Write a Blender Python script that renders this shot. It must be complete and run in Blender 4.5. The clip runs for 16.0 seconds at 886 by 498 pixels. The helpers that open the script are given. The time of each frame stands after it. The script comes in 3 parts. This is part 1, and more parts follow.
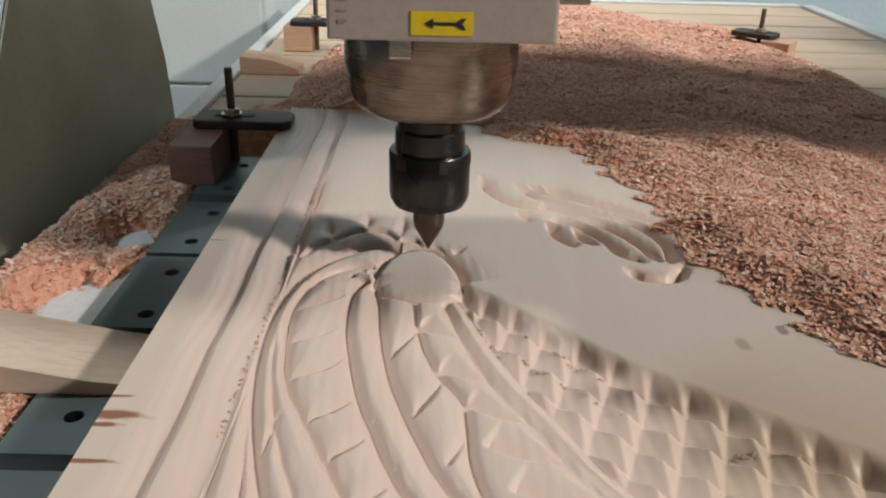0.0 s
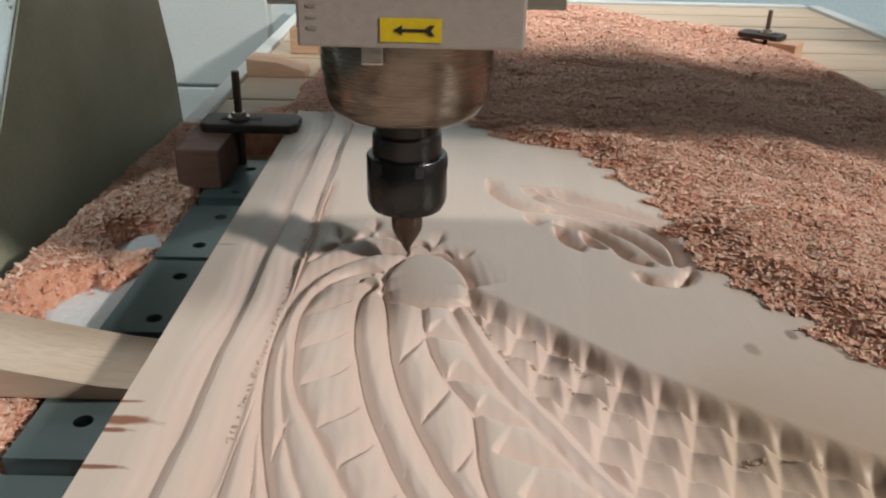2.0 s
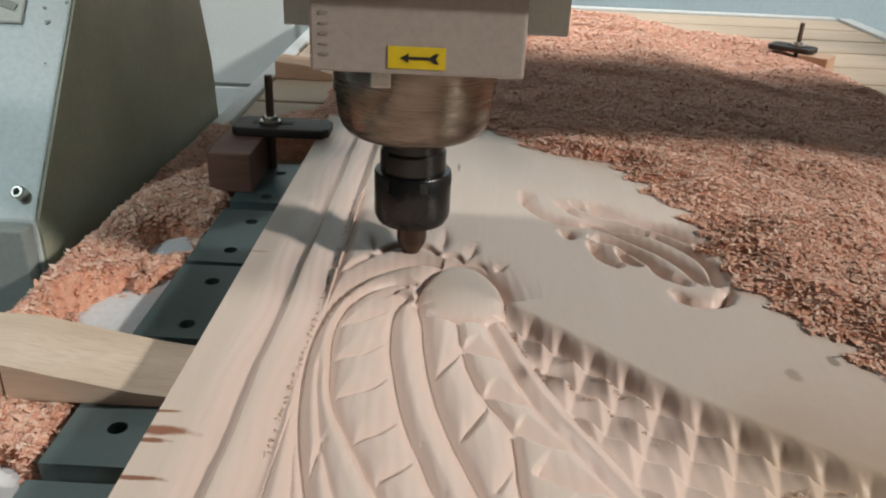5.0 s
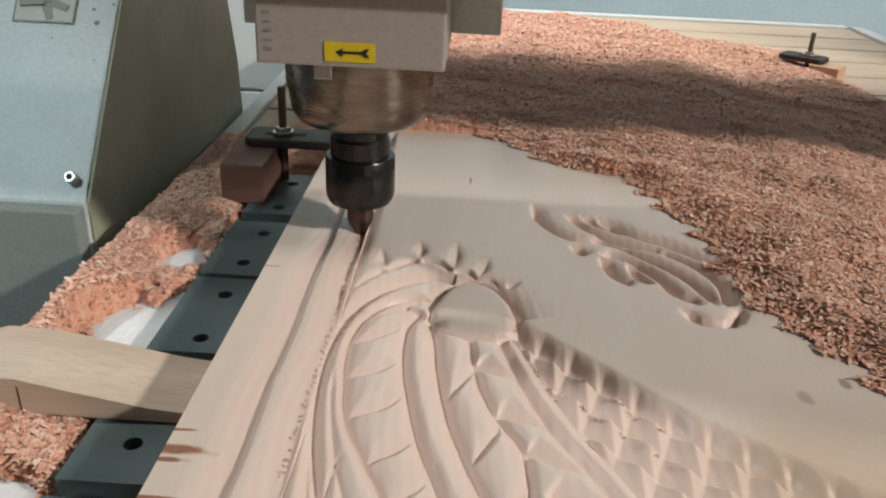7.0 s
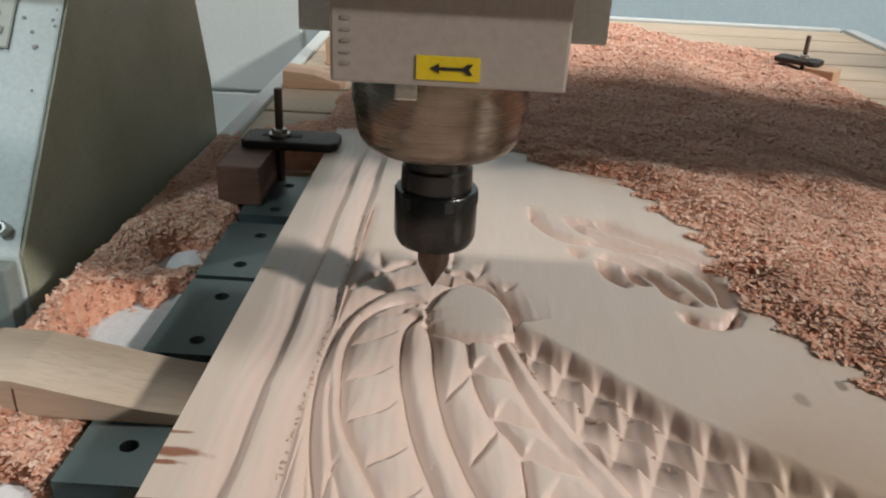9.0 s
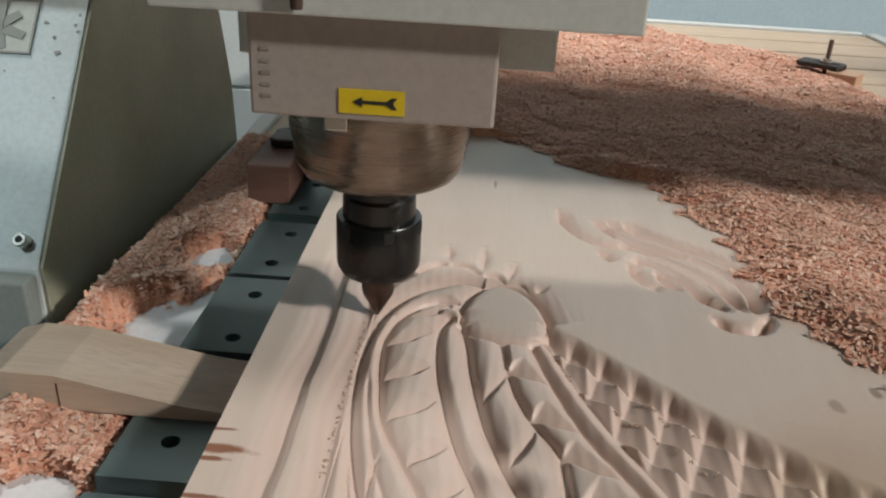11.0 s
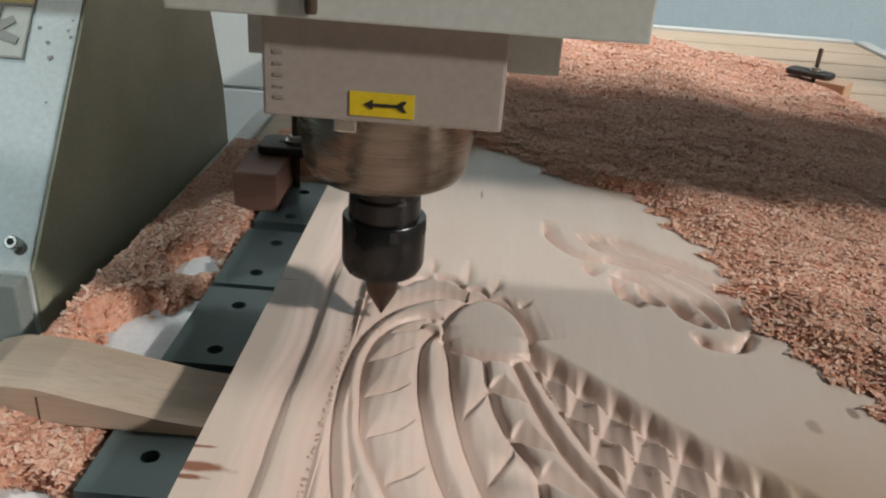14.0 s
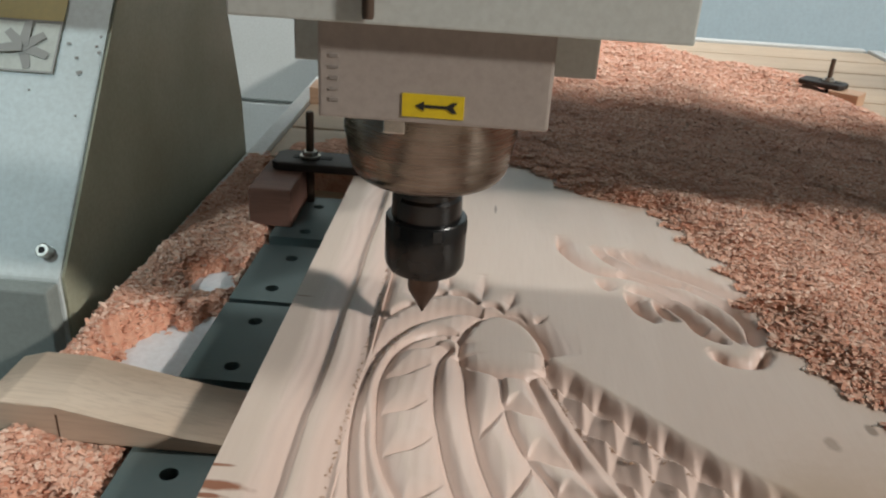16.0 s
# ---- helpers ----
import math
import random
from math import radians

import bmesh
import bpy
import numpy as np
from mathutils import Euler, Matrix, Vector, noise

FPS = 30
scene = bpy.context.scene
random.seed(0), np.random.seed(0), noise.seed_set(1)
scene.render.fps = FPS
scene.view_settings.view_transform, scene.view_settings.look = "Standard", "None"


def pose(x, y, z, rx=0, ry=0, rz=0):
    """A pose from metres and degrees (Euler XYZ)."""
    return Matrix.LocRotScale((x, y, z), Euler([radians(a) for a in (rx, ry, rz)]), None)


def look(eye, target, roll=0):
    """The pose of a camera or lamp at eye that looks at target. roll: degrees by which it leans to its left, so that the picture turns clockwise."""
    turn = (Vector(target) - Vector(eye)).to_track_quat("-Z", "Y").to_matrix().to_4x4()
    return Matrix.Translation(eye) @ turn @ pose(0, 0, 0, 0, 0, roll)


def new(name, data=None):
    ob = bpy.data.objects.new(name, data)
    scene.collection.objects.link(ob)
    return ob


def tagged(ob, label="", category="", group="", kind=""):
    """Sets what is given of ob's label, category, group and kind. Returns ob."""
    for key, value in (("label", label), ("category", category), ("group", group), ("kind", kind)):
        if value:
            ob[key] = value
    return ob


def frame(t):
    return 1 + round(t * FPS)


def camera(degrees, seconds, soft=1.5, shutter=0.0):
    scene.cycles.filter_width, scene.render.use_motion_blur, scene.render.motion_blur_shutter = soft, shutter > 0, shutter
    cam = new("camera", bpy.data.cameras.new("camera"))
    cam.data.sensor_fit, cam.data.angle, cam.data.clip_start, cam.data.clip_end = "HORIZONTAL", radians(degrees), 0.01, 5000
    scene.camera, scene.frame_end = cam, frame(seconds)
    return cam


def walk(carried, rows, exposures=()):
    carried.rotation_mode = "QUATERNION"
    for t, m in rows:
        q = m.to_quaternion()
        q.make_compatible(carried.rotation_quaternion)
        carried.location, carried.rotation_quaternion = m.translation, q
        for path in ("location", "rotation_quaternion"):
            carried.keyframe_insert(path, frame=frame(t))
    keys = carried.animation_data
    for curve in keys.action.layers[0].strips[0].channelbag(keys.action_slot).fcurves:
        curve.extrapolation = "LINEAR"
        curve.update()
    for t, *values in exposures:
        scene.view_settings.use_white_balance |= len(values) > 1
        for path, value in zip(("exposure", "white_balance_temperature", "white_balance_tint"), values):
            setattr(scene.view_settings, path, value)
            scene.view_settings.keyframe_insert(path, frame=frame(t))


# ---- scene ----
cam = camera(57.5, 16.0, soft=2.1)
PATH = [
    (0, (0.038, 0.012, 0.232), (0.052, 1.816, -0.632), 1.5),
    (0.5, (0.035, 0.013, 0.234), (0.038, 1.816, -0.631), 1.2),
    (1, (0.033, 0.012, 0.235), (0.031, 1.817, -0.627), 1.5),
    (1.5, (0.033, 0.01, 0.234), (0.025, 1.814, -0.63), 1.1),
    (2, (0.036, 0.013, 0.234), (0.038, 1.818, -0.629), 1.3),
    (2.5, (0.033, 0.012, 0.236), (0.025, 1.818, -0.623), 1.1),
    (3, (0.027, 0.012, 0.24), (0.01, 1.821, -0.611), 1.3),
    (3.5, (0.026, 0.016, 0.24), (0.014, 1.829, -0.604), 2.5),
    (4, (0.024, 0.018, 0.238), (0.004, 1.823, -0.624), 2.4),
    (6.5, (0.02, 0.02, 0.245), (-0.027, 1.826, -0.614), 2.6),
    (7, (0.018, 0.021, 0.249), (-0.032, 1.826, -0.61), 2.6),
    (7.5, (0.018, 0.024, 0.252), (-0.033, 1.835, -0.596), 3.0),
    (8, (0.016, 0.023, 0.25), (-0.032, 1.835, -0.596), 3.3),
    (8.5, (0.021, 0.025, 0.248), (-0.016, 1.836, -0.599), 3.1),
    (9, (0.017, 0.021, 0.249), (-0.022, 1.828, -0.605), 2.8),
    (9.5, (0.013, 0.019, 0.249), (-0.03, 1.826, -0.607), 3.0),
    (10, (0.006, 0.015, 0.246), (-0.057, 1.82, -0.613), 3.1),
    (12.5, (-0.001, 0.021, 0.264), (-0.047, 1.826, -0.596), 3.9),
    (13, (-0.002, 0.017, 0.259), (-0.049, 1.821, -0.604), 4.4),
    (13.5, (0.002, 0.017, 0.261), (-0.047, 1.818, -0.607), 4.1),
    (14, (0.006, 0.021, 0.263), (-0.037, 1.824, -0.601), 4.1),
    (14.5, (0.005, 0.02, 0.261), (-0.044, 1.823, -0.603), 4.0),
    (15, (0.003, 0.022, 0.265), (-0.045, 1.825, -0.599), 3.8),
    (15.5, (0.001, 0.02, 0.266), (-0.059, 1.826, -0.592), 3.8),
    (16, (0.003, 0.021, 0.268), (-0.069, 1.832, -0.577), 3.5),
]
LIGHTNESS = [(0, -0.06), (3.0, -0.06), (7.0, -0.03), (8.5, -0.05), (10.2, -0.19), (13.0, -0.18), (16.0, -0.12)]
walk(cam, [(t, look(eye, target, roll)) for t, eye, target, roll in PATH], LIGHTNESS)

# ---- world and lamps ----
world = bpy.data.worlds.new("world")
scene.world = world
world.use_nodes = True
world.node_tree.nodes["Background"].inputs[0].default_value = (1.0, 0.78, 0.64, 1)
world.node_tree.nodes["Background"].inputs[1].default_value = 0.08


def area_lamp(eye, target, length, width, watts, colour):
    """A rectangular lamp under the ceiling, tilted towards its target."""
    data = bpy.data.lights.new("area_light", "AREA")
    data.shape, data.size, data.size_y = "RECTANGLE", length, width
    data.energy, data.color = watts, colour
    ob = new("area_light", data)
    ob.matrix_world = look(eye, target)
    return ob


area_lamp((3.2, -0.92, 2.05), (0.3, 0.6, 0.0), 0.28, 0.22, 128, (1.0, 0.96, 0.91))


def spot_lamp(eye, target, watts, cone, colour):
    """A spot under the ceiling: one lights the panel, the others are added fill."""
    data = bpy.data.lights.new("spot_light", "SPOT")
    data.spot_size, data.spot_blend, data.shadow_soft_size = radians(cone), 0.7, 0.07
    data.energy, data.color = watts, colour
    ob = new("spot_light", data)
    ob.matrix_world = look(eye, target)
    return ob


# Added spot that brightens the far shavings.
spot_lamp((0.35, 1.75, 2.2), (0.28, 1.80, 0.0), 140, 36, (1.0, 0.97, 0.94))
# Fill spot added for the cabinet behind the machine.
spot_lamp((-1.3, 0.5, 2.2), (-0.55, 1.85, 0.15), 150, 42, (0.95, 0.99, 1.0))
spot_lamp((-1.7, 0.92, 2.2), (0.00, 0.30, 0.0), 135, 19.5, (0.97, 0.97, 0.94))
# Lamp out of view, added to brighten the back wall.
area_lamp((0.8, 2.75, 2.2), (0.8, 3.6, 1.35), 2.6, 0.08, 30, (0.92, 0.98, 1.0))
# cooler narrow spot, added to brighten the column's sloped face
spot_lamp((-1.05, -1.0, 2.1), (-0.53, 0.52, 0.11), 125, 16, (0.80, 0.96, 1.0))


# ---- materials ----
def material(name, rough=0.5, metal=0.0):
    m = bpy.data.materials.new(name)
    m.use_nodes = True
    b = m.node_tree.nodes["Principled BSDF"]
    b.inputs["Roughness"].default_value = rough
    b.inputs["Metallic"].default_value = metal
    return m, m.node_tree, b


def node(tree, kind, **values):
    n = tree.nodes.new(kind)
    for key, value in values.items():
        n.inputs[key].default_value = value
    return n


def spread(tree, scale, detail, stretch=(1, 1, 1), space="Object", rough=0.55, distort=0.0):
    """Noise in metres, stretched per axis."""
    co = tree.nodes.new("ShaderNodeTexCoord")
    mp = node(tree, "ShaderNodeMapping", Scale=stretch)
    nz = node(tree, "ShaderNodeTexNoise", Scale=scale, Detail=detail, Roughness=rough, Distortion=distort)
    tree.links.new(co.outputs[space], mp.inputs[0])
    tree.links.new(mp.outputs[0], nz.inputs[0])
    return nz.outputs["Fac"]


def ramp(tree, fac, stops):
    r = tree.nodes.new("ShaderNodeValToRGB")
    e = r.color_ramp.elements
    while len(e) < len(stops):
        e.new(0.5)
    for item, (at, colour) in zip(e, stops):
        item.position, item.color = at, (*colour, 1)
    tree.links.new(fac, r.inputs[0])
    return r.outputs[0]


def mixed(tree, fac, a, b, mode="MIX"):
    m = tree.nodes.new("ShaderNodeMix")
    m.data_type, m.blend_type = "RGBA", mode
    for value, socket in ((fac, m.inputs[0]), (a, m.inputs[6]), (b, m.inputs[7])):
        if isinstance(value, (int, float)):
            socket.default_value = value
        elif isinstance(value, tuple):
            socket.default_value = (*value, 1)
        else:
            tree.links.new(value, socket)
    return m.outputs[2]


def bumped(tree, b, fac, strength, distance):
    n = node(tree, "ShaderNodeBump", Strength=strength, Distance=distance)
    tree.links.new(fac, n.inputs["Height"])
    tree.links.new(n.outputs[0], b.inputs["Normal"])


def level(tree, fac, lo, hi, a=0.0, c=1.0):
    m = tree.nodes.new("ShaderNodeMapRange")
    for i, v in enumerate((lo, hi, a, c)):
        m.inputs[i + 1].default_value = v
    tree.links.new(fac, m.inputs[0])
    return m.outputs[0]


def painted(name, colour, dirt, rough=0.45, metal=0.0, fine=260, amount=0.5, bump=0.15):
    """Paint or metal with broad staining and a fine grain."""
    m, t, b = material(name, rough, metal)
    broad = spread(t, 9, 5)
    grain = spread(t, fine, 3)
    c = mixed(t, level(t, broad, 0.4, 0.75, 0, amount), colour, dirt)
    c = mixed(t, level(t, grain, 0.35, 0.7, 0, 0.25), c, tuple(v * 0.75 for v in dirt))
    t.links.new(c, b.inputs["Base Color"])
    t.links.new(level(t, broad, 0.3, 0.7, rough - 0.1, min(1, rough + 0.15)), b.inputs["Roughness"])
    bumped(t, b, grain, bump, 0.0006)
    return m


def timber(name, light, dark, along="y", warm=None, rough=0.6, bump=0.25):
    """Planed softwood with grain along one axis."""
    m, t, b = material(name, rough)
    s = {"x": (6, 70, 70), "y": (70, 6, 70), "z": (70, 70, 6)}[along]
    w = {"x": (1, 9, 9), "y": (9, 1, 9), "z": (9, 9, 1)}[along]
    fine = spread(t, 6, 5, s, distort=0.3)
    rings = spread(t, 2.4, 3, w, distort=0.8)
    broad = spread(t, 7, 3)
    c = mixed(t, level(t, rings, 0.35, 0.7), light, dark)
    c = mixed(t, level(t, fine, 0.45, 0.75, 0, 0.55), c, tuple(v * 0.8 for v in dark))
    if warm:
        c = mixed(t, level(t, broad, 0.5, 0.75, 0, 0.5), c, warm)
    t.links.new(c, b.inputs["Base Color"])
    bumped(t, b, fine, bump, 0.0004)
    return m


def carved_timber():
    """Pale board: grain along its length, a torn dark knot by the edge, tan stains where it is dirty."""
    m, t, b = material("carved_timber", 0.42)
    fine = spread(t, 6, 5, (75, 5, 75), distort=0.3)
    rings = spread(t, 2.2, 3, (11, 0.9, 11), distort=0.9)
    broad = spread(t, 8, 4)
    fuzz = spread(t, 420, 3)
    c = mixed(t, level(t, rings, 0.35, 0.7), (0.73, 0.605, 0.53), (0.66, 0.53, 0.455))
    c = mixed(t, level(t, fine, 0.45, 0.75, 0, 0.26), c, (0.55, 0.42, 0.34))
    c = mixed(t, level(t, broad, 0.5, 0.72, 0, 0.3), c, (0.67, 0.50, 0.41))
    co = t.nodes.new("ShaderNodeTexCoord")
    # freshly cut wood is pinker than the planed, weathered top
    axis = t.nodes.new("ShaderNodeSeparateXYZ")
    t.links.new(co.outputs["Object"], axis.inputs[0])
    c = mixed(t, level(t, axis.outputs["Z"], -0.0008, -0.0001, 0, 0.42), c, (0.65, 0.555, 0.455))
    c = mixed(t, level(t, axis.outputs["Z"], -0.0005, -0.0030, 0, 0.72), c, (0.735, 0.555, 0.47))
    wav = node(t, "ShaderNodeTexNoise", Scale=160, Detail=3)
    t.links.new(co.outputs["Object"], wav.inputs[0])

    def blot(x, y, sx, sy, colour, c, hard=0.3, wobble=0.5):
        mp = node(t, "ShaderNodeMapping", Location=(-x / sx, -y / sy, 0), Scale=(1 / sx, 1 / sy, 0))
        t.links.new(co.outputs["Object"], mp.inputs[0])
        ln = t.nodes.new("ShaderNodeVectorMath")
        ln.operation = "LENGTH"
        t.links.new(mp.outputs[0], ln.inputs[0])
        ad = t.nodes.new("ShaderNodeMath")
        ad.operation = "MULTIPLY_ADD"
        ad.inputs[1].default_value = wobble * 2
        t.links.new(wav.outputs[0], ad.inputs[0])
        t.links.new(ln.outputs["Value"], ad.inputs[2])
        f = level(t, ad.outputs[0], 1 + wobble + hard, 1 + wobble - hard)
        return mixed(t, f, c, colour)

    for x, y, sx, sy, colour in KNOTS:
        c = blot(x, y, sx, sy, colour, c)
    for x, y, sx, sy, colour in STAINS:
        c = blot(x, y, sx, sy, colour, c, 0.8, 0.3)
    t.links.new(c, b.inputs["Base Color"])
    h = mixed(t, 0.5, fine, fuzz)
    bumped(t, b, h, 0.22, 0.0004)
    return m


KNOTS = [(-0.110, 0.3125, 0.015, 0.0032, (0.30, 0.13, 0.075)), (-0.113, 0.3055, 0.010, 0.0016, (0.28, 0.12, 0.07)),
         (-0.113, 0.327, 0.008, 0.0011, (0.30, 0.14, 0.08)), (-0.110, 0.281, 0.013, 0.0014, (0.27, 0.12, 0.07)),
         (-0.110, 0.5025, 0.007, 0.0008, (0.42, 0.25, 0.16)),
         (0.232, 0.401, 0.003, 0.005, (0.33, 0.25, 0.19)), (0.205, 0.385, 0.004, 0.006, (0.42, 0.32, 0.25)),
         (0.021, 0.687, 0.0012, 0.009, (0.33, 0.25, 0.20))]
STAINS = [(0.215, 0.300, 0.055, 0.055, (0.56, 0.42, 0.31)), (0.185, 0.335, 0.02, 0.02, (0.56, 0.43, 0.32)),
          (0.06, 0.78, 0.02, 0.08, (0.55, 0.46, 0.38))]

M_BOARD = carved_timber()
M_WEDGE = timber("wedge_timber", (0.67, 0.55, 0.43), (0.54, 0.41, 0.30), "x", (0.58, 0.48, 0.38))
# Brown made darker to hold the shade on the near clamp's block.
M_BLOCK = timber("shaded_packing_timber", (0.22, 0.115, 0.085), (0.15, 0.075, 0.055), "x")
M_BLOCK_PALE = timber("pale_packing_timber", (0.66, 0.44, 0.30), (0.52, 0.32, 0.2), "x")
M_SLAT = timber("bed_board", (0.60, 0.47, 0.34), (0.52, 0.39, 0.27), "x", (0.62, 0.5, 0.38))
M_SHEET = painted("white_sheet", (0.84, 0.87, 0.89), (0.70, 0.68, 0.66), 0.5)
M_COLUMN = painted("cream_enamel", (0.72, 0.78, 0.77), (0.54, 0.55, 0.50), 0.42, amount=0.35)
# Darker olive carries the shade on the column's inner side.
M_INNER = painted("shaded_enamel", (0.42, 0.42, 0.31), (0.31, 0.28, 0.18), 0.55, amount=0.6)
M_CARRIAGE = painted("grey_enamel", (0.30, 0.33, 0.31), (0.22, 0.23, 0.20), 0.5)
M_HOUSING = painted("white_housing", (0.44, 0.385, 0.345), (0.35, 0.285, 0.235), 0.42, amount=0.6)
M_HEAD = painted("head_enamel", (0.66, 0.69, 0.65), (0.54, 0.54, 0.49), 0.4, amount=0.3)
M_PLATE = painted("oiled_steel", (0.095, 0.145, 0.148), (0.20, 0.22, 0.21), 0.36, 0.35, amount=0.45)
M_IRON = painted("black_iron", (0.035, 0.03, 0.028), (0.075, 0.055, 0.045), 0.5, 0.5)
M_BOLT = painted("rusty_bolt", (0.12, 0.085, 0.065), (0.20, 0.14, 0.10), 0.45, 0.7)
M_ZINC = painted("zinc", (0.55, 0.54, 0.5), (0.35, 0.31, 0.27), 0.3, 1.0)
# Near-black that paints in the darkness of holes, slots and notches.
M_HOLE = painted("hole_dark", (0.012, 0.012, 0.011), (0.03, 0.025, 0.02), 0.7)
M_NUT = painted("black_oxide", (0.045, 0.047, 0.048), (0.09, 0.075, 0.06), 0.28, 0.85, amount=0.3)
M_BIT = painted("carbide", (0.10, 0.07, 0.055), (0.20, 0.13, 0.10), 0.35, 0.8)
M_YELLOW = painted("yellow_sticker", (0.82, 0.60, 0.02), (0.74, 0.52, 0.03), 0.4, amount=0.2, bump=0.03)
M_BLACK = painted("black_ink", (0.02, 0.02, 0.018), (0.04, 0.035, 0.03), 0.5, bump=0.03)
M_FAINT = painted("faint_ink", (0.33, 0.295, 0.265), (0.30, 0.26, 0.23), 0.5, bump=0.03)
M_INK = painted("faded_ink", (0.30, 0.28, 0.25), (0.42, 0.40, 0.36), 0.5, bump=0.03)
M_STICKER = painted("pale_sticker", (0.62, 0.62, 0.55), (0.5, 0.48, 0.4), 0.45, bump=0.03)
M_OCHRE = painted("ochre_sticker", (0.60, 0.47, 0.16), (0.5, 0.4, 0.2), 0.45, bump=0.03)
M_WALL = painted("pale_blue_wall", (0.66, 0.77, 0.81), (0.60, 0.70, 0.74), 0.6, fine=60)
M_FLOOR = painted("pale_blue_floor", (0.52, 0.64, 0.69), (0.44, 0.54, 0.58), 0.4, fine=40)
# Unseen ceiling: made this dark so that it bounces little light.
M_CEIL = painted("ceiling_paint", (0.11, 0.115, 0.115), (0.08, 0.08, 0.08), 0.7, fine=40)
# Walls out of view, darkened to hold the fill light down.
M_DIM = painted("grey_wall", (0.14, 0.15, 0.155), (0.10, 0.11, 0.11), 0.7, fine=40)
M_CABINET = painted("white_cabinet", (0.72, 0.76, 0.74), (0.6, 0.62, 0.58), 0.45, amount=0.3)
M_FRAME = painted("machine_grey", (0.42, 0.46, 0.47), (0.3, 0.31, 0.3), 0.5)
M_RAIL = painted("rail_white", (0.70, 0.72, 0.70), (0.55, 0.52, 0.47), 0.4, amount=0.4)


def turned_steel():
    """Bright lathe-turned steel with brownish streaks round it."""
    m, t, b = material("turned_steel", 0.22, 1.0)
    lines = spread(t, 5, 4, (6, 6, 260))
    blotch = spread(t, 22, 3, (1, 1, 2.5))
    c = mixed(t, level(t, blotch, 0.35, 0.7), (0.29, 0.25, 0.21), (0.16, 0.13, 0.105))
    c = mixed(t, level(t, lines, 0.4, 0.7, 0, 0.3), c, (0.20, 0.16, 0.13))
    t.links.new(c, b.inputs["Base Color"])
    t.links.new(level(t, lines, 0.3, 0.7, 0.18, 0.34), b.inputs["Roughness"])
    bumped(t, b, lines, 0.12, 0.0003)
    return m


def shavings(name, dim=1.0):
    """Curled shavings, each with its own tint."""
    m, t, b = material(name, 0.75)
    g = t.nodes.new("ShaderNodeNewGeometry")
    c = ramp(t, g.outputs["Random Per Island"], [
        (0.0, (0.64 * dim, 0.29 * dim, 0.19 * dim)), (0.3, (0.77 * dim, 0.43 * dim, 0.30 * dim)),
        (0.65, (0.83 * dim, 0.53 * dim, 0.395 * dim)), (1.0, (0.88 * dim, 0.67 * dim, 0.54 * dim))])
    grain = spread(t, 300, 3)
    c = mixed(t, level(t, grain, 0.4, 0.7, 0, 0.2), c, (0.62, 0.33, 0.22))
    t.links.new(c, b.inputs["Base Color"])
    b.inputs["Subsurface Weight"].default_value = 0.0
    bumped(t, b, grain, 0.3, 0.0005)
    return m


def heap_ground():
    """The packed dust and chips under the loose ones."""
    m, t, b = material("packed_chips", 0.85)
    n1, n2 = spread(t, 130, 4), spread(t, 420, 3)
    c = ramp(t, n1, [(0.3, (0.62, 0.28, 0.18)), (0.5, (0.73, 0.39, 0.265)), (0.7, (0.81, 0.49, 0.35))])
    c = mixed(t, level(t, n2, 0.4, 0.7, 0, 0.4), c, (0.60, 0.31, 0.21))
    t.links.new(c, b.inputs["Base Color"])
    bumped(t, b, n1, 0.9, 0.004)
    return m


M_STEEL = turned_steel()
M_CHIPS = shavings("shavings")
M_HEAP = heap_ground()
M_FIBRE = timber("torn_fibre", (0.60, 0.42, 0.31), (0.45, 0.28, 0.19), "x")


# ---- mesh helpers ----
def finish(name, bm, mat, smooth=False):
    me = bpy.data.meshes.new(name)
    bmesh.ops.recalc_face_normals(bm, faces=bm.faces)
    bm.to_mesh(me)
    bm.free()
    me.materials.append(mat)
    if smooth:
        me.polygons.foreach_set("use_smooth", [True] * len(me.polygons))
        me.set_sharp_from_angle(angle=radians(35))
    return me


def part(name, bm, mat, parent, label="", smooth=False):
    ob = new(name, finish(name, bm, mat, smooth))
    ob.parent = parent
    if label:
        tagged(ob, label)
    return ob


def thing(name, label, category, group="", kind="", at=(0, 0, 0)):
    ob = new(name)
    ob.empty_display_size = 0.05
    ob.location = at
    return tagged(ob, label, category, group, kind)


def solid(name, bm, mat, label, category="", kind="", group="", smooth=False):
    return tagged(new(name, finish(name, bm, mat, smooth)), label, category, group, kind)


def box(x0, x1, y0, y1, z0, z1, bevel=0.0, bm=None):
    own = bmesh.new()
    v = [own.verts.new((x, y, z)) for x in (x0, x1) for y in (y0, y1) for z in (z0, z1)]
    for f in ((0, 1, 3, 2), (4, 6, 7, 5), (0, 4, 5, 1), (2, 3, 7, 6), (0, 2, 6, 4), (1, 5, 7, 3)):
        own.faces.new([v[i] for i in f])
    if bevel:
        bmesh.ops.bevel(own, geom=own.edges[:], offset=bevel, segments=2, profile=0.6, affect="EDGES")
    if bm is None:
        return own
    me = bpy.data.meshes.new("joined")
    own.to_mesh(me)
    own.free()
    bm.from_mesh(me)
    bpy.data.meshes.remove(me)
    return bm


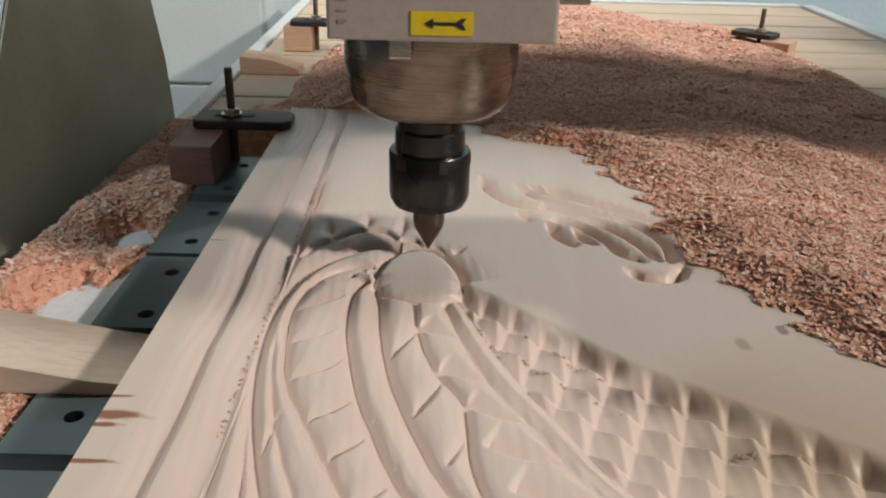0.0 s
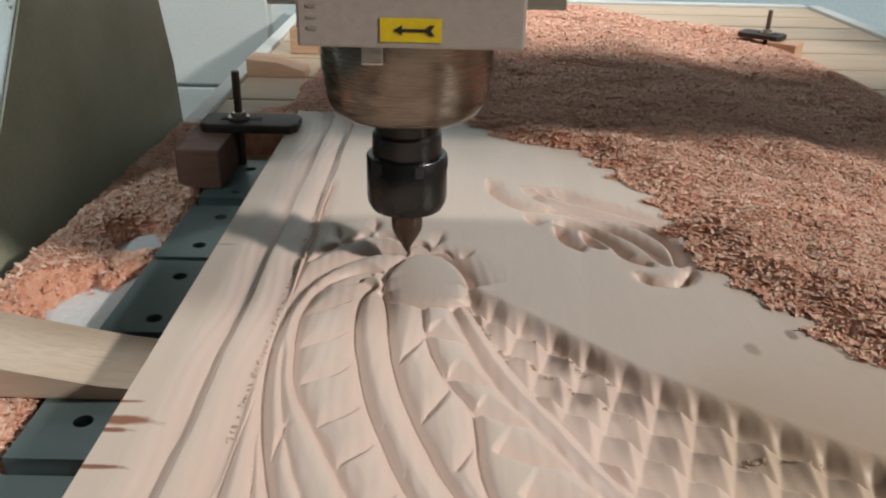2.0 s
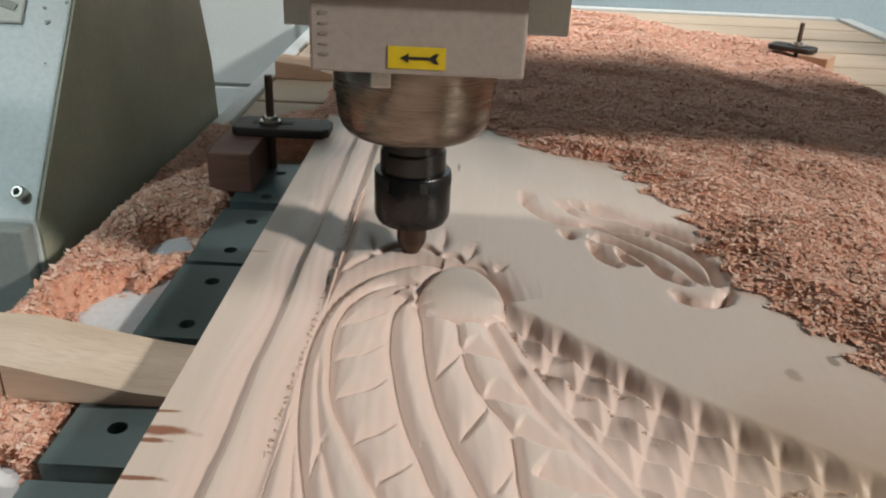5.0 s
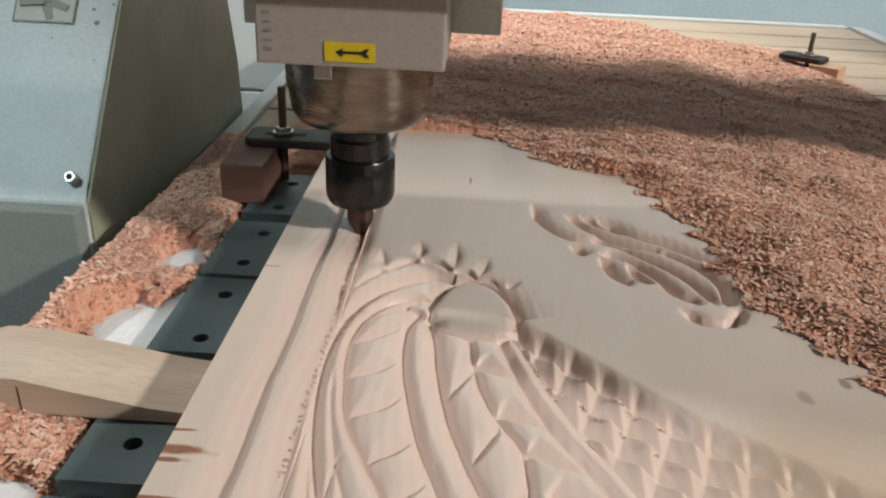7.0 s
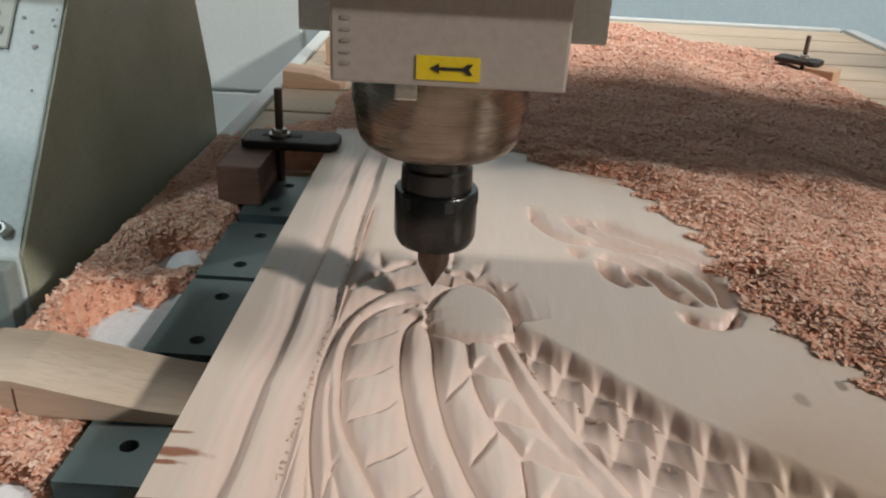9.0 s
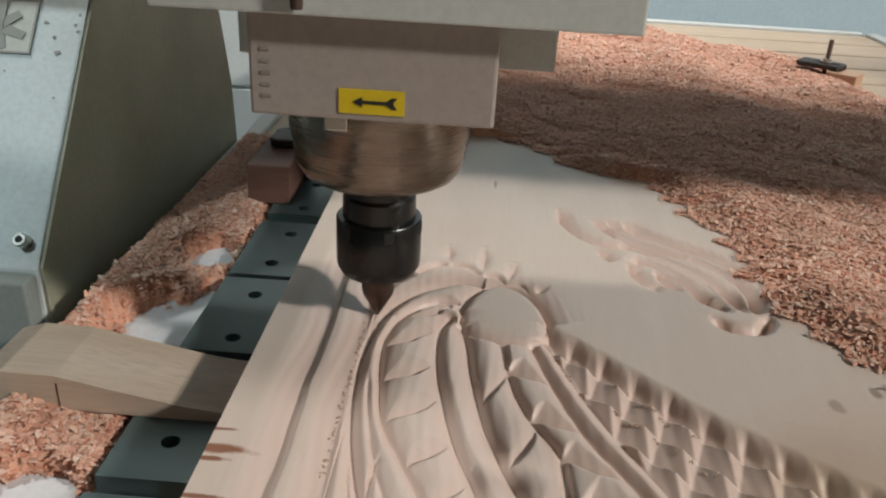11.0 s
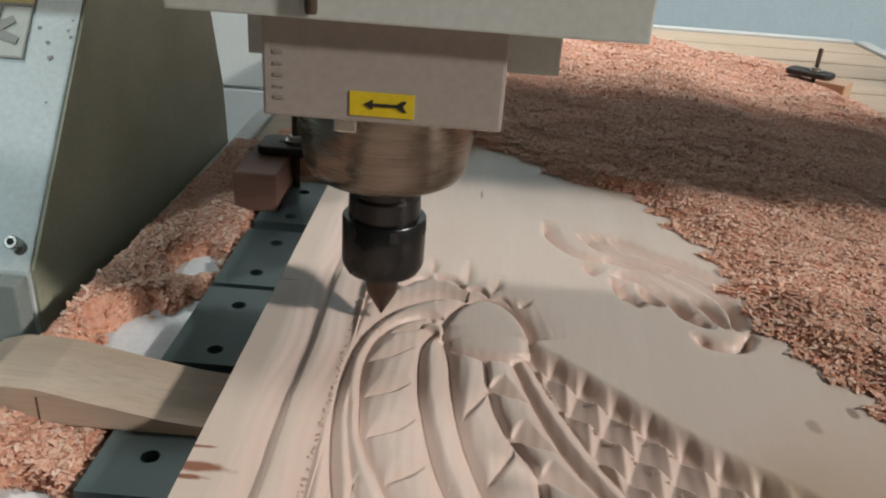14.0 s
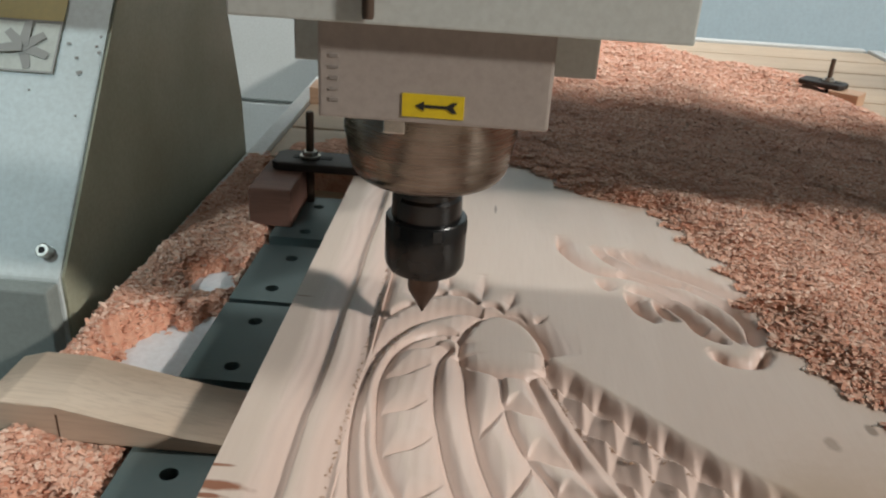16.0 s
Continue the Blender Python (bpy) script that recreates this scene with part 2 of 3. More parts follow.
def lathe(profile, seg=48, centre=(0, 0)):
    """A turned solid about z: profile of (radius, z) from top to bottom."""
    bm = bmesh.new()
    rings = []
    for r, z in profile:
        rings.append([bm.verts.new((centre[0] + r * math.cos(2 * math.pi * i / seg), centre[1] + r * math.sin(2 * math.pi * i / seg), z)) for i in range(seg)])
    for a, b in zip(rings, rings[1:]):
        for i in range(seg):
            j = (i + 1) % seg
            bm.faces.new((a[i], a[j], b[j], b[i]))
    bm.faces.new(rings[0])
    bm.faces.new(rings[-1][::-1])
    return bm


def prism(outline, lo, hi, axis="x", bevel=0.0):
    """A flat outline pushed along an axis."""
    bm = bmesh.new()
    def at(p, d):
        return {"x": (d, p[0], p[1]), "y": (p[0], d, p[1]), "z": (p[0], p[1], d)}[axis]
    a = [bm.verts.new(at(p, lo)) for p in outline]
    b = [bm.verts.new(at(p, hi)) for p in outline]
    bm.faces.new(a)
    bm.faces.new(b[::-1])
    for i in range(len(a)):
        j = (i + 1) % len(a)
        bm.faces.new((a[i], b[i], b[j], a[j]))
    if bevel:
        bmesh.ops.bevel(bm, geom=bm.edges[:], offset=bevel, segments=2, profile=0.6, affect="EDGES")
    return bm


def mesh_from(name, verts, faces, mat, smooth=False):
    me = bpy.data.meshes.new(name)
    me.from_pydata(verts, [], faces)
    me.materials.append(mat)
    if smooth:
        me.polygons.foreach_set("use_smooth", [True] * len(me.polygons))
    me.update()
    return me


# ---- room ----
BED_TOP, FLOOR_Z = -0.05, -0.85
solid("floor", box(-3.6, 4.6, -3.6, 6.1, FLOOR_Z - 0.1, FLOOR_Z), M_FLOOR, "pale blue painted workshop floor", "floor", "structure")
solid("ceiling", box(-3.6, 4.6, -3.6, 6.1, 2.3, 2.4), M_CEIL, "unseen dark grey ceiling, kept from bouncing light", "ceiling", "structure")
solid("wall_north", box(-3.5, 4.5, 3.6, 3.7, FLOOR_Z, 2.3), M_WALL, "pale blue painted workshop wall", "wall", "structure")
solid("wall_south", box(-3.5, 4.5, -3.6, -3.5, FLOOR_Z, 2.3), M_DIM, "unseen dark grey wall, kept dim against bounce light", "wall", "structure")
solid("wall_west", box(-3.6, -3.5, -3.6, 6.1, FLOOR_Z, 2.3), M_DIM, "unseen dark grey wall, kept dim against bounce light", "wall", "structure")
solid("wall_east", box(4.5, 4.6, -3.6, 6.1, FLOOR_Z, 2.3), M_DIM, "unseen dark grey wall, kept dim against bounce light", "wall", "structure")

# ---- machine bed ----
BED_X0, BED_X1, BED_Y0, BED_Y1 = -0.250, 0.86, -0.45, 1.93
bed = thing("machine_bed", "grey steel router table with tan boards across it", "machine table")
part("frame", box(BED_X0 + 0.01, BED_X1 - 0.01, BED_Y0, BED_Y1, -0.30, BED_TOP - 0.019), M_FRAME, bed)
part("side_rail", box(BED_X0 - 0.021, BED_X0 - 0.001, BED_Y0, BED_Y1, -0.28, BED_TOP + 0.006, 0.002), M_RAIL, bed, "white painted steel side rail")
part("side_rail", box(BED_X1 + 0.001, BED_X1 + 0.03, BED_Y0, BED_Y1, -0.28, BED_TOP + 0.006, 0.002), M_RAIL, bed, "white painted steel side rail")
part("end_rail", box(BED_X0, BED_X1, BED_Y1 + 0.001, BED_Y1 + 0.03, -0.28, BED_TOP + 0.004, 0.002), M_RAIL, bed)
for lx in (BED_X0 + 0.02, BED_X1 - 0.12):
    for ly in (BED_Y0 + 0.05, 0.7, BED_Y1 - 0.15):
        part("leg", box(lx, lx + 0.1, ly, ly + 0.1, FLOOR_Z, -0.30), M_FRAME, bed)
SLAT = 0.125
slat_mesh = finish("slat", box(BED_X0, BED_X1, 0.004, SLAT - 0.004, -0.018, 0, 0.0015), M_SLAT)
for i in range(19):
    ob = new("slat", slat_mesh)
    ob.parent = bed
    ob.location = (0, BED_Y0 + i * SLAT, BED_TOP)
for rx0, rx1 in ((-0.62, -0.29), (1.40, 1.72)):
    runway = thing("gantry_runway", "grey steel runway beam beside the router table", "machine rail", group="gantry runways")
    part("beam", box(rx0, rx1, BED_Y0 - 0.1, BED_Y1, -0.62, -0.42), M_FRAME, runway)
    for ly in (BED_Y0, BED_Y1 - 0.2):
        part("leg", box((rx0 + rx1) / 2 - 0.06, (rx0 + rx1) / 2 + 0.06, ly, ly + 0.12, FLOOR_Z, -0.62), M_FRAME, runway)
solid("white_sheet", box(-0.249, -0.150, 0.18, 0.80, BED_TOP, BED_TOP + 0.0012), M_SHEET, "white plastic sheet under the shavings", "sheet")

# ---- control cabinet behind ----
cab = thing("control_cabinet", "white steel cabinet standing behind the machine", "cabinet")
part("body", box(-1.35, -0.352, 1.85, 2.35, FLOOR_Z, 0.95, 0.012), M_CABINET, cab)
part("door", box(-1.32, -0.362, 1.838, 1.85, -0.235, 0.90, 0.004), M_CABINET, cab)
part("door", box(-1.32, -0.362, 1.838, 1.85, -0.80, -0.243, 0.004), M_CABINET, cab)


# ---- carved board ----
def spline(points, step=0.0015):
    """A smooth line through a few points of the plan."""
    p = np.array(points, float)
    if len(p) == 2:
        n = max(2, int(np.linalg.norm(p[1] - p[0]) / step))
        return p[0] + (p[1] - p[0]) * np.linspace(0, 1, n)[:, None]
    e = np.vstack([2 * p[0] - p[1], p, 2 * p[-1] - p[-2]])
    out = []
    for i in range(1, len(e) - 2):
        a, b, c, d = e[i - 1:i + 3]
        n = max(2, int(np.linalg.norm(c - b) / step))
        s = np.linspace(0, 1, n, endpoint=False)[:, None]
        out.append(0.5 * (2 * b + (c - a) * s + (2 * a - 5 * b + 4 * c - d) * s ** 2 + (3 * b - a - 3 * c + d) * s ** 3))
    return np.vstack(out + [p[-1:]])


BX0, BX1, BY0, BY1, THICK = -0.115, 0.285, -0.12, 0.825, 0.036
gx = np.concatenate([np.arange(BX0, 0.232, 0.0008), np.linspace(0.2325, BX1, 12)])
gy = np.concatenate([np.linspace(BY0, 0.245, 24), np.arange(0.2455, 0.645, 0.0008), np.linspace(0.647, BY1, 110)])
GX, GY = np.meshgrid(gx, gy)
CUT = np.zeros_like(GX)


def window(x0, x1, y0, y1):
    return slice(*np.searchsorted(gy, (y0, y1))), slice(*np.searchsorted(gx, (x0, x1)))


def cut_line(points, depth, reach, other=None, power=1.0, taper=0.0):
    """Sinks a line into the board. reach: how far the slope runs on its left side, other: on its right."""
    line = spline(points)
    other = reach if other is None else other
    far = 3.5 * max(reach, other)
    rows, cols = window(line[:, 0].min() - far, line[:, 0].max() + far, line[:, 1].min() - far, line[:, 1].max() + far)
    x, y = GX[rows, cols], GY[rows, cols]
    best, side, along = np.full(x.shape, 9.0), np.zeros(x.shape), np.zeros(x.shape)
    run = np.linspace(0, 1, len(line))
    d0, d1 = line[0] - line[1], line[-1] - line[-2]
    d0, d1 = d0 / np.linalg.norm(d0), d1 / np.linalg.norm(d1)
    past = np.maximum((x - line[0, 0]) * d0[0] + (y - line[0, 1]) * d0[1], 0) * (np.hypot(x - line[0, 0], y - line[0, 1]) < np.hypot(x - line[-1, 0], y - line[-1, 1]))
    past = past + np.maximum((x - line[-1, 0]) * d1[0] + (y - line[-1, 1]) * d1[1], 0) * (np.hypot(x - line[0, 0], y - line[0, 1]) >= np.hypot(x - line[-1, 0], y - line[-1, 1]))
    for k in range(len(line) - 1):
        a, d = line[k], line[k + 1] - line[k]
        s = np.clip(((x - a[0]) * d[0] + (y - a[1]) * d[1]) / (d @ d), 0, 1)
        ex, ey = x - a[0] - s * d[0], y - a[1] - s * d[1]
        r = np.hypot(ex, ey)
        near = r < best
        best[near], side[near], along[near] = r[near], (d[0] * ey - d[1] * ex)[near], (run[k] + s * (run[k + 1] - run[k]))[near]
    r = np.where(side > 0, reach, other)
    fall = np.exp(-(best / r) ** power) * np.exp(-(past / 0.0013) ** 2)
    if taper:
        fall = fall * np.clip(np.minimum(along, 1 - along) / taper, 0.15, 1)
    CUT[rows, cols] = np.maximum(CUT[rows, cols], depth * fall)


def smooth(v, a, b):
    s = np.clip((v - a) / (b - a), 0, 1)
    return s * s * (3 - 2 * s)


def carve():
    # moulding along the edge: flat band, cove, bead, quirk
    end, far_end = smooth(GY, 0.632, 0.612), smooth(GY, 0.822, 0.80)
    wav = 0.0005 * np.sin(GY * 55)

    def flute(x0, x1, depth, low=0.55):
        """A scoop that falls gently and climbs steeply to a ridge."""
        u = (GX + wav - x0) / (x1 - x0)
        fall = smooth(u, 0.0, low)
        climb = 1 - (np.clip(u - low, 0, 1) / (1 - low)) ** 2
        return depth * np.where(u < low, fall, climb) * (u > 0) * (u < 1)

    quirk = 0.0058 * np.exp(-np.clip(GX + 0.0550, 0, 1) / 0.0035) * (GX >= -0.0550) * smooth(GX, -0.043, -0.051)
    CUT[:] = np.maximum(CUT, np.maximum(np.maximum(flute(-0.1010, -0.0768, 0.0040, 0.90), flute(-0.0768, -0.0550, 0.0048, 0.90)) * far_end, quirk * end))
    cut_line([(-0.094, 0.455), (-0.0925, 0.40), (-0.0915, 0.34), (-0.091, 0.20)], 0.0011, 0.0007)
    # outer arch and its drop on the edge side
    cut_line([(-0.020, 0.235), (-0.030, 0.262), (-0.038, 0.287), (-0.047, 0.323), (-0.052, 0.356), (-0.0545, 0.390), (-0.053, 0.424), (-0.047, 0.452), (-0.036, 0.475), (-0.022, 0.491), (-0.004, 0.501), (0.013, 0.500)], 0.0075, 0.0075, 0.0035)
    cut_line([(0.012, 0.238), (-0.001, 0.270), (-0.012, 0.293), (-0.022, 0.314), (-0.036, 0.346), (-0.042, 0.380), (-0.045, 0.412), (-0.043, 0.432), (-0.038, 0.449), (-0.028, 0.464), (-0.014, 0.473), (-0.002, 0.474)], 0.0065, 0.0030, 0.0045)
    cut_line([(-0.006, 0.235), (-0.020, 0.268), (-0.031, 0.298), (-0.040, 0.332), (-0.046, 0.364), (-0.050, 0.400)], 0.0042, 0.0032, taper=0.15)
    cut_line([(-0.036, 0.235), (-0.0425, 0.280), (-0.0465, 0.303), (-0.0485, 0.318)], 0.0062, 0.0042, 0.003)
    cut_line([(-0.052, 0.235), (-0.056, 0.270), (-0.0565, 0.303), (-0.057, 0.331), (-0.0590, 0.37)], 0.0048, 0.0028, 0.004)
    cut_line([(-0.0365, 0.270), (-0.036, 0.300), (-0.034, 0.325)], 0.005, 0.003, taper=0.2)
    # oval boss
    cut_line([(0.000, 0.461), (0.007, 0.482), (0.020, 0.498), (0.037, 0.493), (0.049, 0.474), (0.0545, 0.452)], 0.0085, 0.0060, 0.0012)
    cut_line([(0.0545, 0.452), (0.052, 0.436), (0.040, 0.428), (0.023, 0.428), (0.008, 0.434), (0.000, 0.447), (0.000, 0.461)], 0.0060, 0.0012, 0.0035)
    # leaf column beside the arch
    for a in ([(-0.040, 0.447), (-0.020, 0.453), (-0.007, 0.467)], [(-0.045, 0.416), (-0.030, 0.421), (-0.013, 0.442)],
              [(-0.040, 0.381), (-0.024, 0.388), (-0.012, 0.407)], [(-0.033, 0.347), (-0.017, 0.356), (-0.008, 0.374)],
              [(-0.021, 0.314), (-0.008, 0.322), (0.002, 0.341)], [(-0.008, 0.286), (0.004, 0.298), (0.011, 0.317)], [(0.006, 0.258), (0.017, 0.268), (0.023, 0.285)]):
        cut_line(a, 0.0042, 0.0085, 0.0008, 1.25)
        cut_line(a, 0.0052, 0.0009, 0.0007)
    # first stem
    cut_line([(-0.006, 0.455), (-0.012, 0.437), (-0.0112, 0.399), (-0.005, 0.363), (0.001, 0.336), (0.010, 0.309), (0.021, 0.280), (0.038, 0.246)], 0.0072, 0.0040, 0.0072)
    cut_line([(0.001, 0.446), (0.005, 0.425), (0.008, 0.396), (0.014, 0.360), (0.022, 0.330), (0.033, 0.299), (0.042, 0.278), (0.060, 0.246)], 0.0075, 0.0040, 0.0072)
    # leaves between the stems
    cut_line([(0.0265, 0.428), (0.028, 0.401), (0.022, 0.380), (0.015, 0.367)], 0.0046, 0.0008, 0.0060, 1.2)
    cut_line([(0.028, 0.401), (0.033, 0.377), (0.040, 0.356), (0.052, 0.333), (0.0545, 0.313), (0.056, 0.285), (0.066, 0.248)], 0.0058, 0.0020, 0.0050)
    cut_line([(0.040, 0.356), (0.041, 0.343), (0.034, 0.326), (0.0275, 0.317)], 0.0046, 0.0008, 0.0060, 1.2)
    cut_line([(0.055, 0.318), (0.052, 0.302), (0.046, 0.286)], 0.0042, 0.0008, 0.0050, 1.2)
    for a in ([(0.028, 0.399), (0.039, 0.391), (0.053, 0.390)], [(0.040, 0.357), (0.053, 0.350), (0.067, 0.349)],
              [(0.053, 0.328), (0.069, 0.318), (0.085, 0.316)], [(0.062, 0.298), (0.078, 0.290), (0.097, 0.288)], [(0.072, 0.270), (0.090, 0.262), (0.113, 0.262)]):
        cut_line(a, 0.0056, 0.0095, 0.0008, 1.25)
        cut_line(a, 0.0066, 0.0009, 0.0007)
    # second stem
    cut_line([(0.043, 0.429), (0.053, 0.390), (0.067, 0.349), (0.085, 0.316), (0.102, 0.282), (0.125, 0.246)], 0.0074, 0.0066, 0.0040)
    cut_line([(0.0525, 0.437), (0.062, 0.407), (0.073, 0.375), (0.085, 0.347), (0.096, 0.325), (0.112, 0.292), (0.127, 0.268), (0.142, 0.246)], 0.0084, 0.0040, 0.0066)
    # rows of overlapping scales beside the second stem: a long convex face, a ridge, a short face down to the next
    rows, cols = window(0.045, 0.235, 0.2456, 0.49)
    x, y = GX[rows, cols], GY[rows, cols]
    y2 = y - 0.28 * np.clip(x - 0.14, 0, 1)
    ux, uy, vx, vy = 0.0160, -0.0162, -0.0068, -0.0178
    det = ux * vy - uy * vx
    a = ((x - 0.064) * vy - (y2 - 0.420) * vx) / det
    b = (ux * (y2 - 0.420) - uy * (x - 0.064)) / det
    fa, fb = a - np.floor(a), b - np.floor(b)
    ridge_at = 0.56 + 0.42 * fb
    ridge = 0.30 + 0.55 * fb ** 1.2
    valley = np.maximum(0.74 + 0.26 * fb, ridge)
    up = np.where(fa < ridge_at, ((ridge_at - fa) / ridge_at) ** 1.05, np.clip((fa - ridge_at) / (1.001 - ridge_at), 0, 1))
    scale_cut = 0.0096 * (ridge + (valley - ridge) * up)
    first = np.where(b < 0, smooth(b, -1.02, -0.12 - 0.35 * np.abs(fa - 0.5)), 1.0)
    stem = spline([(0.0525, 0.437), (0.062, 0.407), (0.073, 0.375), (0.085, 0.347), (0.096, 0.325), (0.112, 0.292), (0.127, 0.268), (0.142, 0.246)])
    sx = np.interp(y, stem[::-1, 1], stem[::-1, 0])
    inside = smooth(x - sx, 0.0, 0.0012) * (b > -1.02)
    CUT[rows, cols] = np.maximum(CUT[rows, cols], scale_cut * first * inside)
    # scales begun over the arch
    tips = [(-0.053, 0.482), (-0.034, 0.509), (-0.0115, 0.5265), (0.012, 0.512), (0.029, 0.503), (0.045, 0.490)]
    outs = [(-0.061, 0.503), (-0.040, 0.540), (-0.013, 0.556), (0.014, 0.556), (0.036, 0.533), (0.057, 0.502)]
    for p, o in zip(tips, outs):
        cut_line([p, ((p[0] + o[0]) / 2 + 0.001, (p[1] + o[1]) / 2), o], 0.0050, 0.0045, 0.0022, taper=0.5)
    for p, o in zip(tips[:-1], tips[1:]):
        cut_line([p, ((p[0] + o[0]) / 2 + 0.002, (p[1] + o[1]) / 2 + 0.006), o], 0.0045, 0.0016, 0.0040, taper=0.1)
    # acanthus scroll
    cut_line([(0.073, 0.640), (0.076, 0.607), (0.095, 0.577), (0.121, 0.571), (0.149, 0.560)], 0.0083, 0.0066, 0.0017, 1.4, 0.12)
    cut_line([(0.099, 0.622), (0.112, 0.595), (0.139, 0.573), (0.169, 0.558)], 0.0105, 0.0066, 0.0017, 1.4, 0.12)
    cut_line([(0.110, 0.622), (0.122, 0.605), (0.142, 0.588)], 0.0099, 0.0056, 0.0017, 1.4, 0.2)
    cut_line([(0.121, 0.620), (0.145, 0.590), (0.172, 0.571), (0.192, 0.552), (0.212, 0.535)], 0.0110, 0.0074, 0.0018, 1.4, 0.12)
    cut_line([(0.112, 0.582), (0.144, 0.555), (0.170, 0.522), (0.184, 0.485)], 0.0108, 0.0059, 0.0018, 1.4, 0.08)
    cut_line([(0.158, 0.568), (0.182, 0.540), (0.193, 0.512), (0.190, 0.484)], 0.0105, 0.0056, 0.0018, 1.4, 0.1)
    cut_line([(0.117, 0.553), (0.139, 0.541), (0.153, 0.516), (0.159, 0.497), (0.174, 0.484)], 0.0110, 0.0059, 0.0017, 1.4, 0.08)
    cut_line([(0.160, 0.476), (0.170, 0.463), (0.188, 0.464), (0.199, 0.483)], 0.0095, 0.0036, 0.0033, 1.4, 0.15)
    cut_line([(0.097, 0.564), (0.104, 0.547)], 0.0090, 0.0058, 0.0016, 1.4, 0.3)
    cut_line([(0.116, 0.546), (0.120, 0.520), (0.131, 0.505)], 0.0110, 0.0066, 0.0012, 1.4, 0.15)
    cut_line([(0.134, 0.537), (0.139, 0.515), (0.147, 0.509)], 0.0105, 0.0059, 0.0012, 1.4, 0.15)
    cut_line([(0.149, 0.524), (0.164, 0.497)], 0.0095, 0.0049, 0.0014, 1.4, 0.2)


carve()
for _ in range(1):
    CUT[1:-1, 1:-1] = (4 * CUT[1:-1, 1:-1] + CUT[:-2, 1:-1] + CUT[2:, 1:-1] + CUT[1:-1, :-2] + CUT[1:-1, 2:]) / 8
DEEPER = 0.98


def carved_board():
    z = -DEEPER * CUT + 0.00010 * np.sin(GX * 900 + 3 * np.sin(GY * 40)) * (CUT > 0.0005)
    ny, nx = z.shape
    top = np.stack([GX, GY, z], -1).reshape(-1, 3)
    idx = np.arange(ny * nx).reshape(ny, nx)
    quads = np.stack([idx[:-1, :-1], idx[:-1, 1:], idx[1:, 1:], idx[1:, :-1]], -1).reshape(-1, 4)
    ring = np.concatenate([idx[0, :], idx[1:, -1], idx[-1, -2::-1], idx[-2:0:-1, 0]])
    low = top[ring].copy()
    low[:, 2] = -THICK
    base = len(top)
    n = len(ring)
    k = np.arange(n)
    k2 = (k + 1) % n
    sides = np.stack([ring[k2], ring[k], base + k, base + k2], -1)
    verts = np.vstack([top, low])
    faces = quads.tolist() + sides.tolist() + [(base + k[::-1]).tolist()]
    me = mesh_from("carved_board", verts.tolist(), faces, M_BOARD, True)
    me.set_sharp_from_angle(angle=radians(50))
    return tagged(new("carved_board", me), "pale wooden panel half carved with leaves and scales", "wooden panel")


carved_board()


# ---- packing plates under the board ----
def drilled_plate(x0, x1, length, thick, holes, radius):
    """A flat bar along y with round holes through it."""
    bm = bmesh.new()
    seg = 20
    half = radius * 1.9

    def slab(xa, xb, ya, yb):
        for z, flip in ((0, False), (-thick, True)):
            v = [bm.verts.new(p) for p in ((xa, ya, z), (xb, ya, z), (xb, yb, z), (xa, yb, z))]
            bm.faces.new(v[::-1] if flip else v)

    y = 0.0
    for hx, hy in holes:
        slab(x0, x1, y, hy - half)
        slab(x0, hx - half, hy - half, hy + half)
        slab(hx + half, x1, hy - half, hy + half)
        rings = []
        for z in (0, -thick):
            inner, outer = [], []
            for i in range(seg):
                a = 2 * math.pi * (i + 0.5) / seg
                c, s = math.cos(a), math.sin(a)
                k = half / max(abs(c), abs(s))
                inner.append(bm.verts.new((hx + radius * c, hy + radius * s, z)))
                outer.append(bm.verts.new((hx + k * c, hy + k * s, z)))
            for i in range(seg):
                j = (i + 1) % seg
                f = (outer[i], outer[j], inner[j], inner[i])
                bm.faces.new(f if z == 0 else f[::-1])
            rings.append(inner)
        for i in range(seg):
            j = (i + 1) % seg
            bm.faces.new((rings[0][j], rings[1][j], rings[1][i], rings[0][i]))
        y = hy + half
    slab(x0, x1, y, length)
    for a, b in (((x0, 0), (x1, 0)), ((x1, 0), (x1, length)), ((x1, length), (x0, length)), ((x0, length), (x0, 0))):
        bm.faces.new([bm.verts.new((*p, z)) for p, z in ((a, 0), (b, 0), (b, -thick), (a, -thick))][::-1])
    return bm


PLATE_Z, PLATE_T = -THICK, 0.0128
for k, (y0, length, holes) in enumerate(((0.205, 0.110, ((-0.152, 0.030), (-0.152, 0.083))), (0.327, 0.112, ((-0.1515, 0.030), (-0.1515, 0.085))),
                          (0.447, 0.101, ((-0.1495, 0.017), (-0.1505, 0.076))), (0.554, 0.100, ((-0.1515, 0.021), (-0.149, 0.076))),
                          (0.672, 0.100, ((-0.150, 0.015), (-0.150, 0.075))))):
    bm = drilled_plate(-0.1795, -0.085, length, PLATE_T, holes, 0.0052)
    plate = solid("steel_plate", bm, M_PLATE, "dark blued steel plate with bolt holes under the panel", "steel plate", group="packing plates")
    plate.location = (0, y0, PLATE_Z)
    for hx, hy in holes:
        # Near-black plug set in the hole as its darkness.
        plug = lathe([(0.0046, -0.0075), (0.0046, -0.0126)], 16, (hx, hy))
        part("bolt", plug, M_HOLE, plate)

# ---- wooden wedge ----
wedge = thing("wooden_wedge", "rough pine wedge driven against the panel's edge", "wedge")
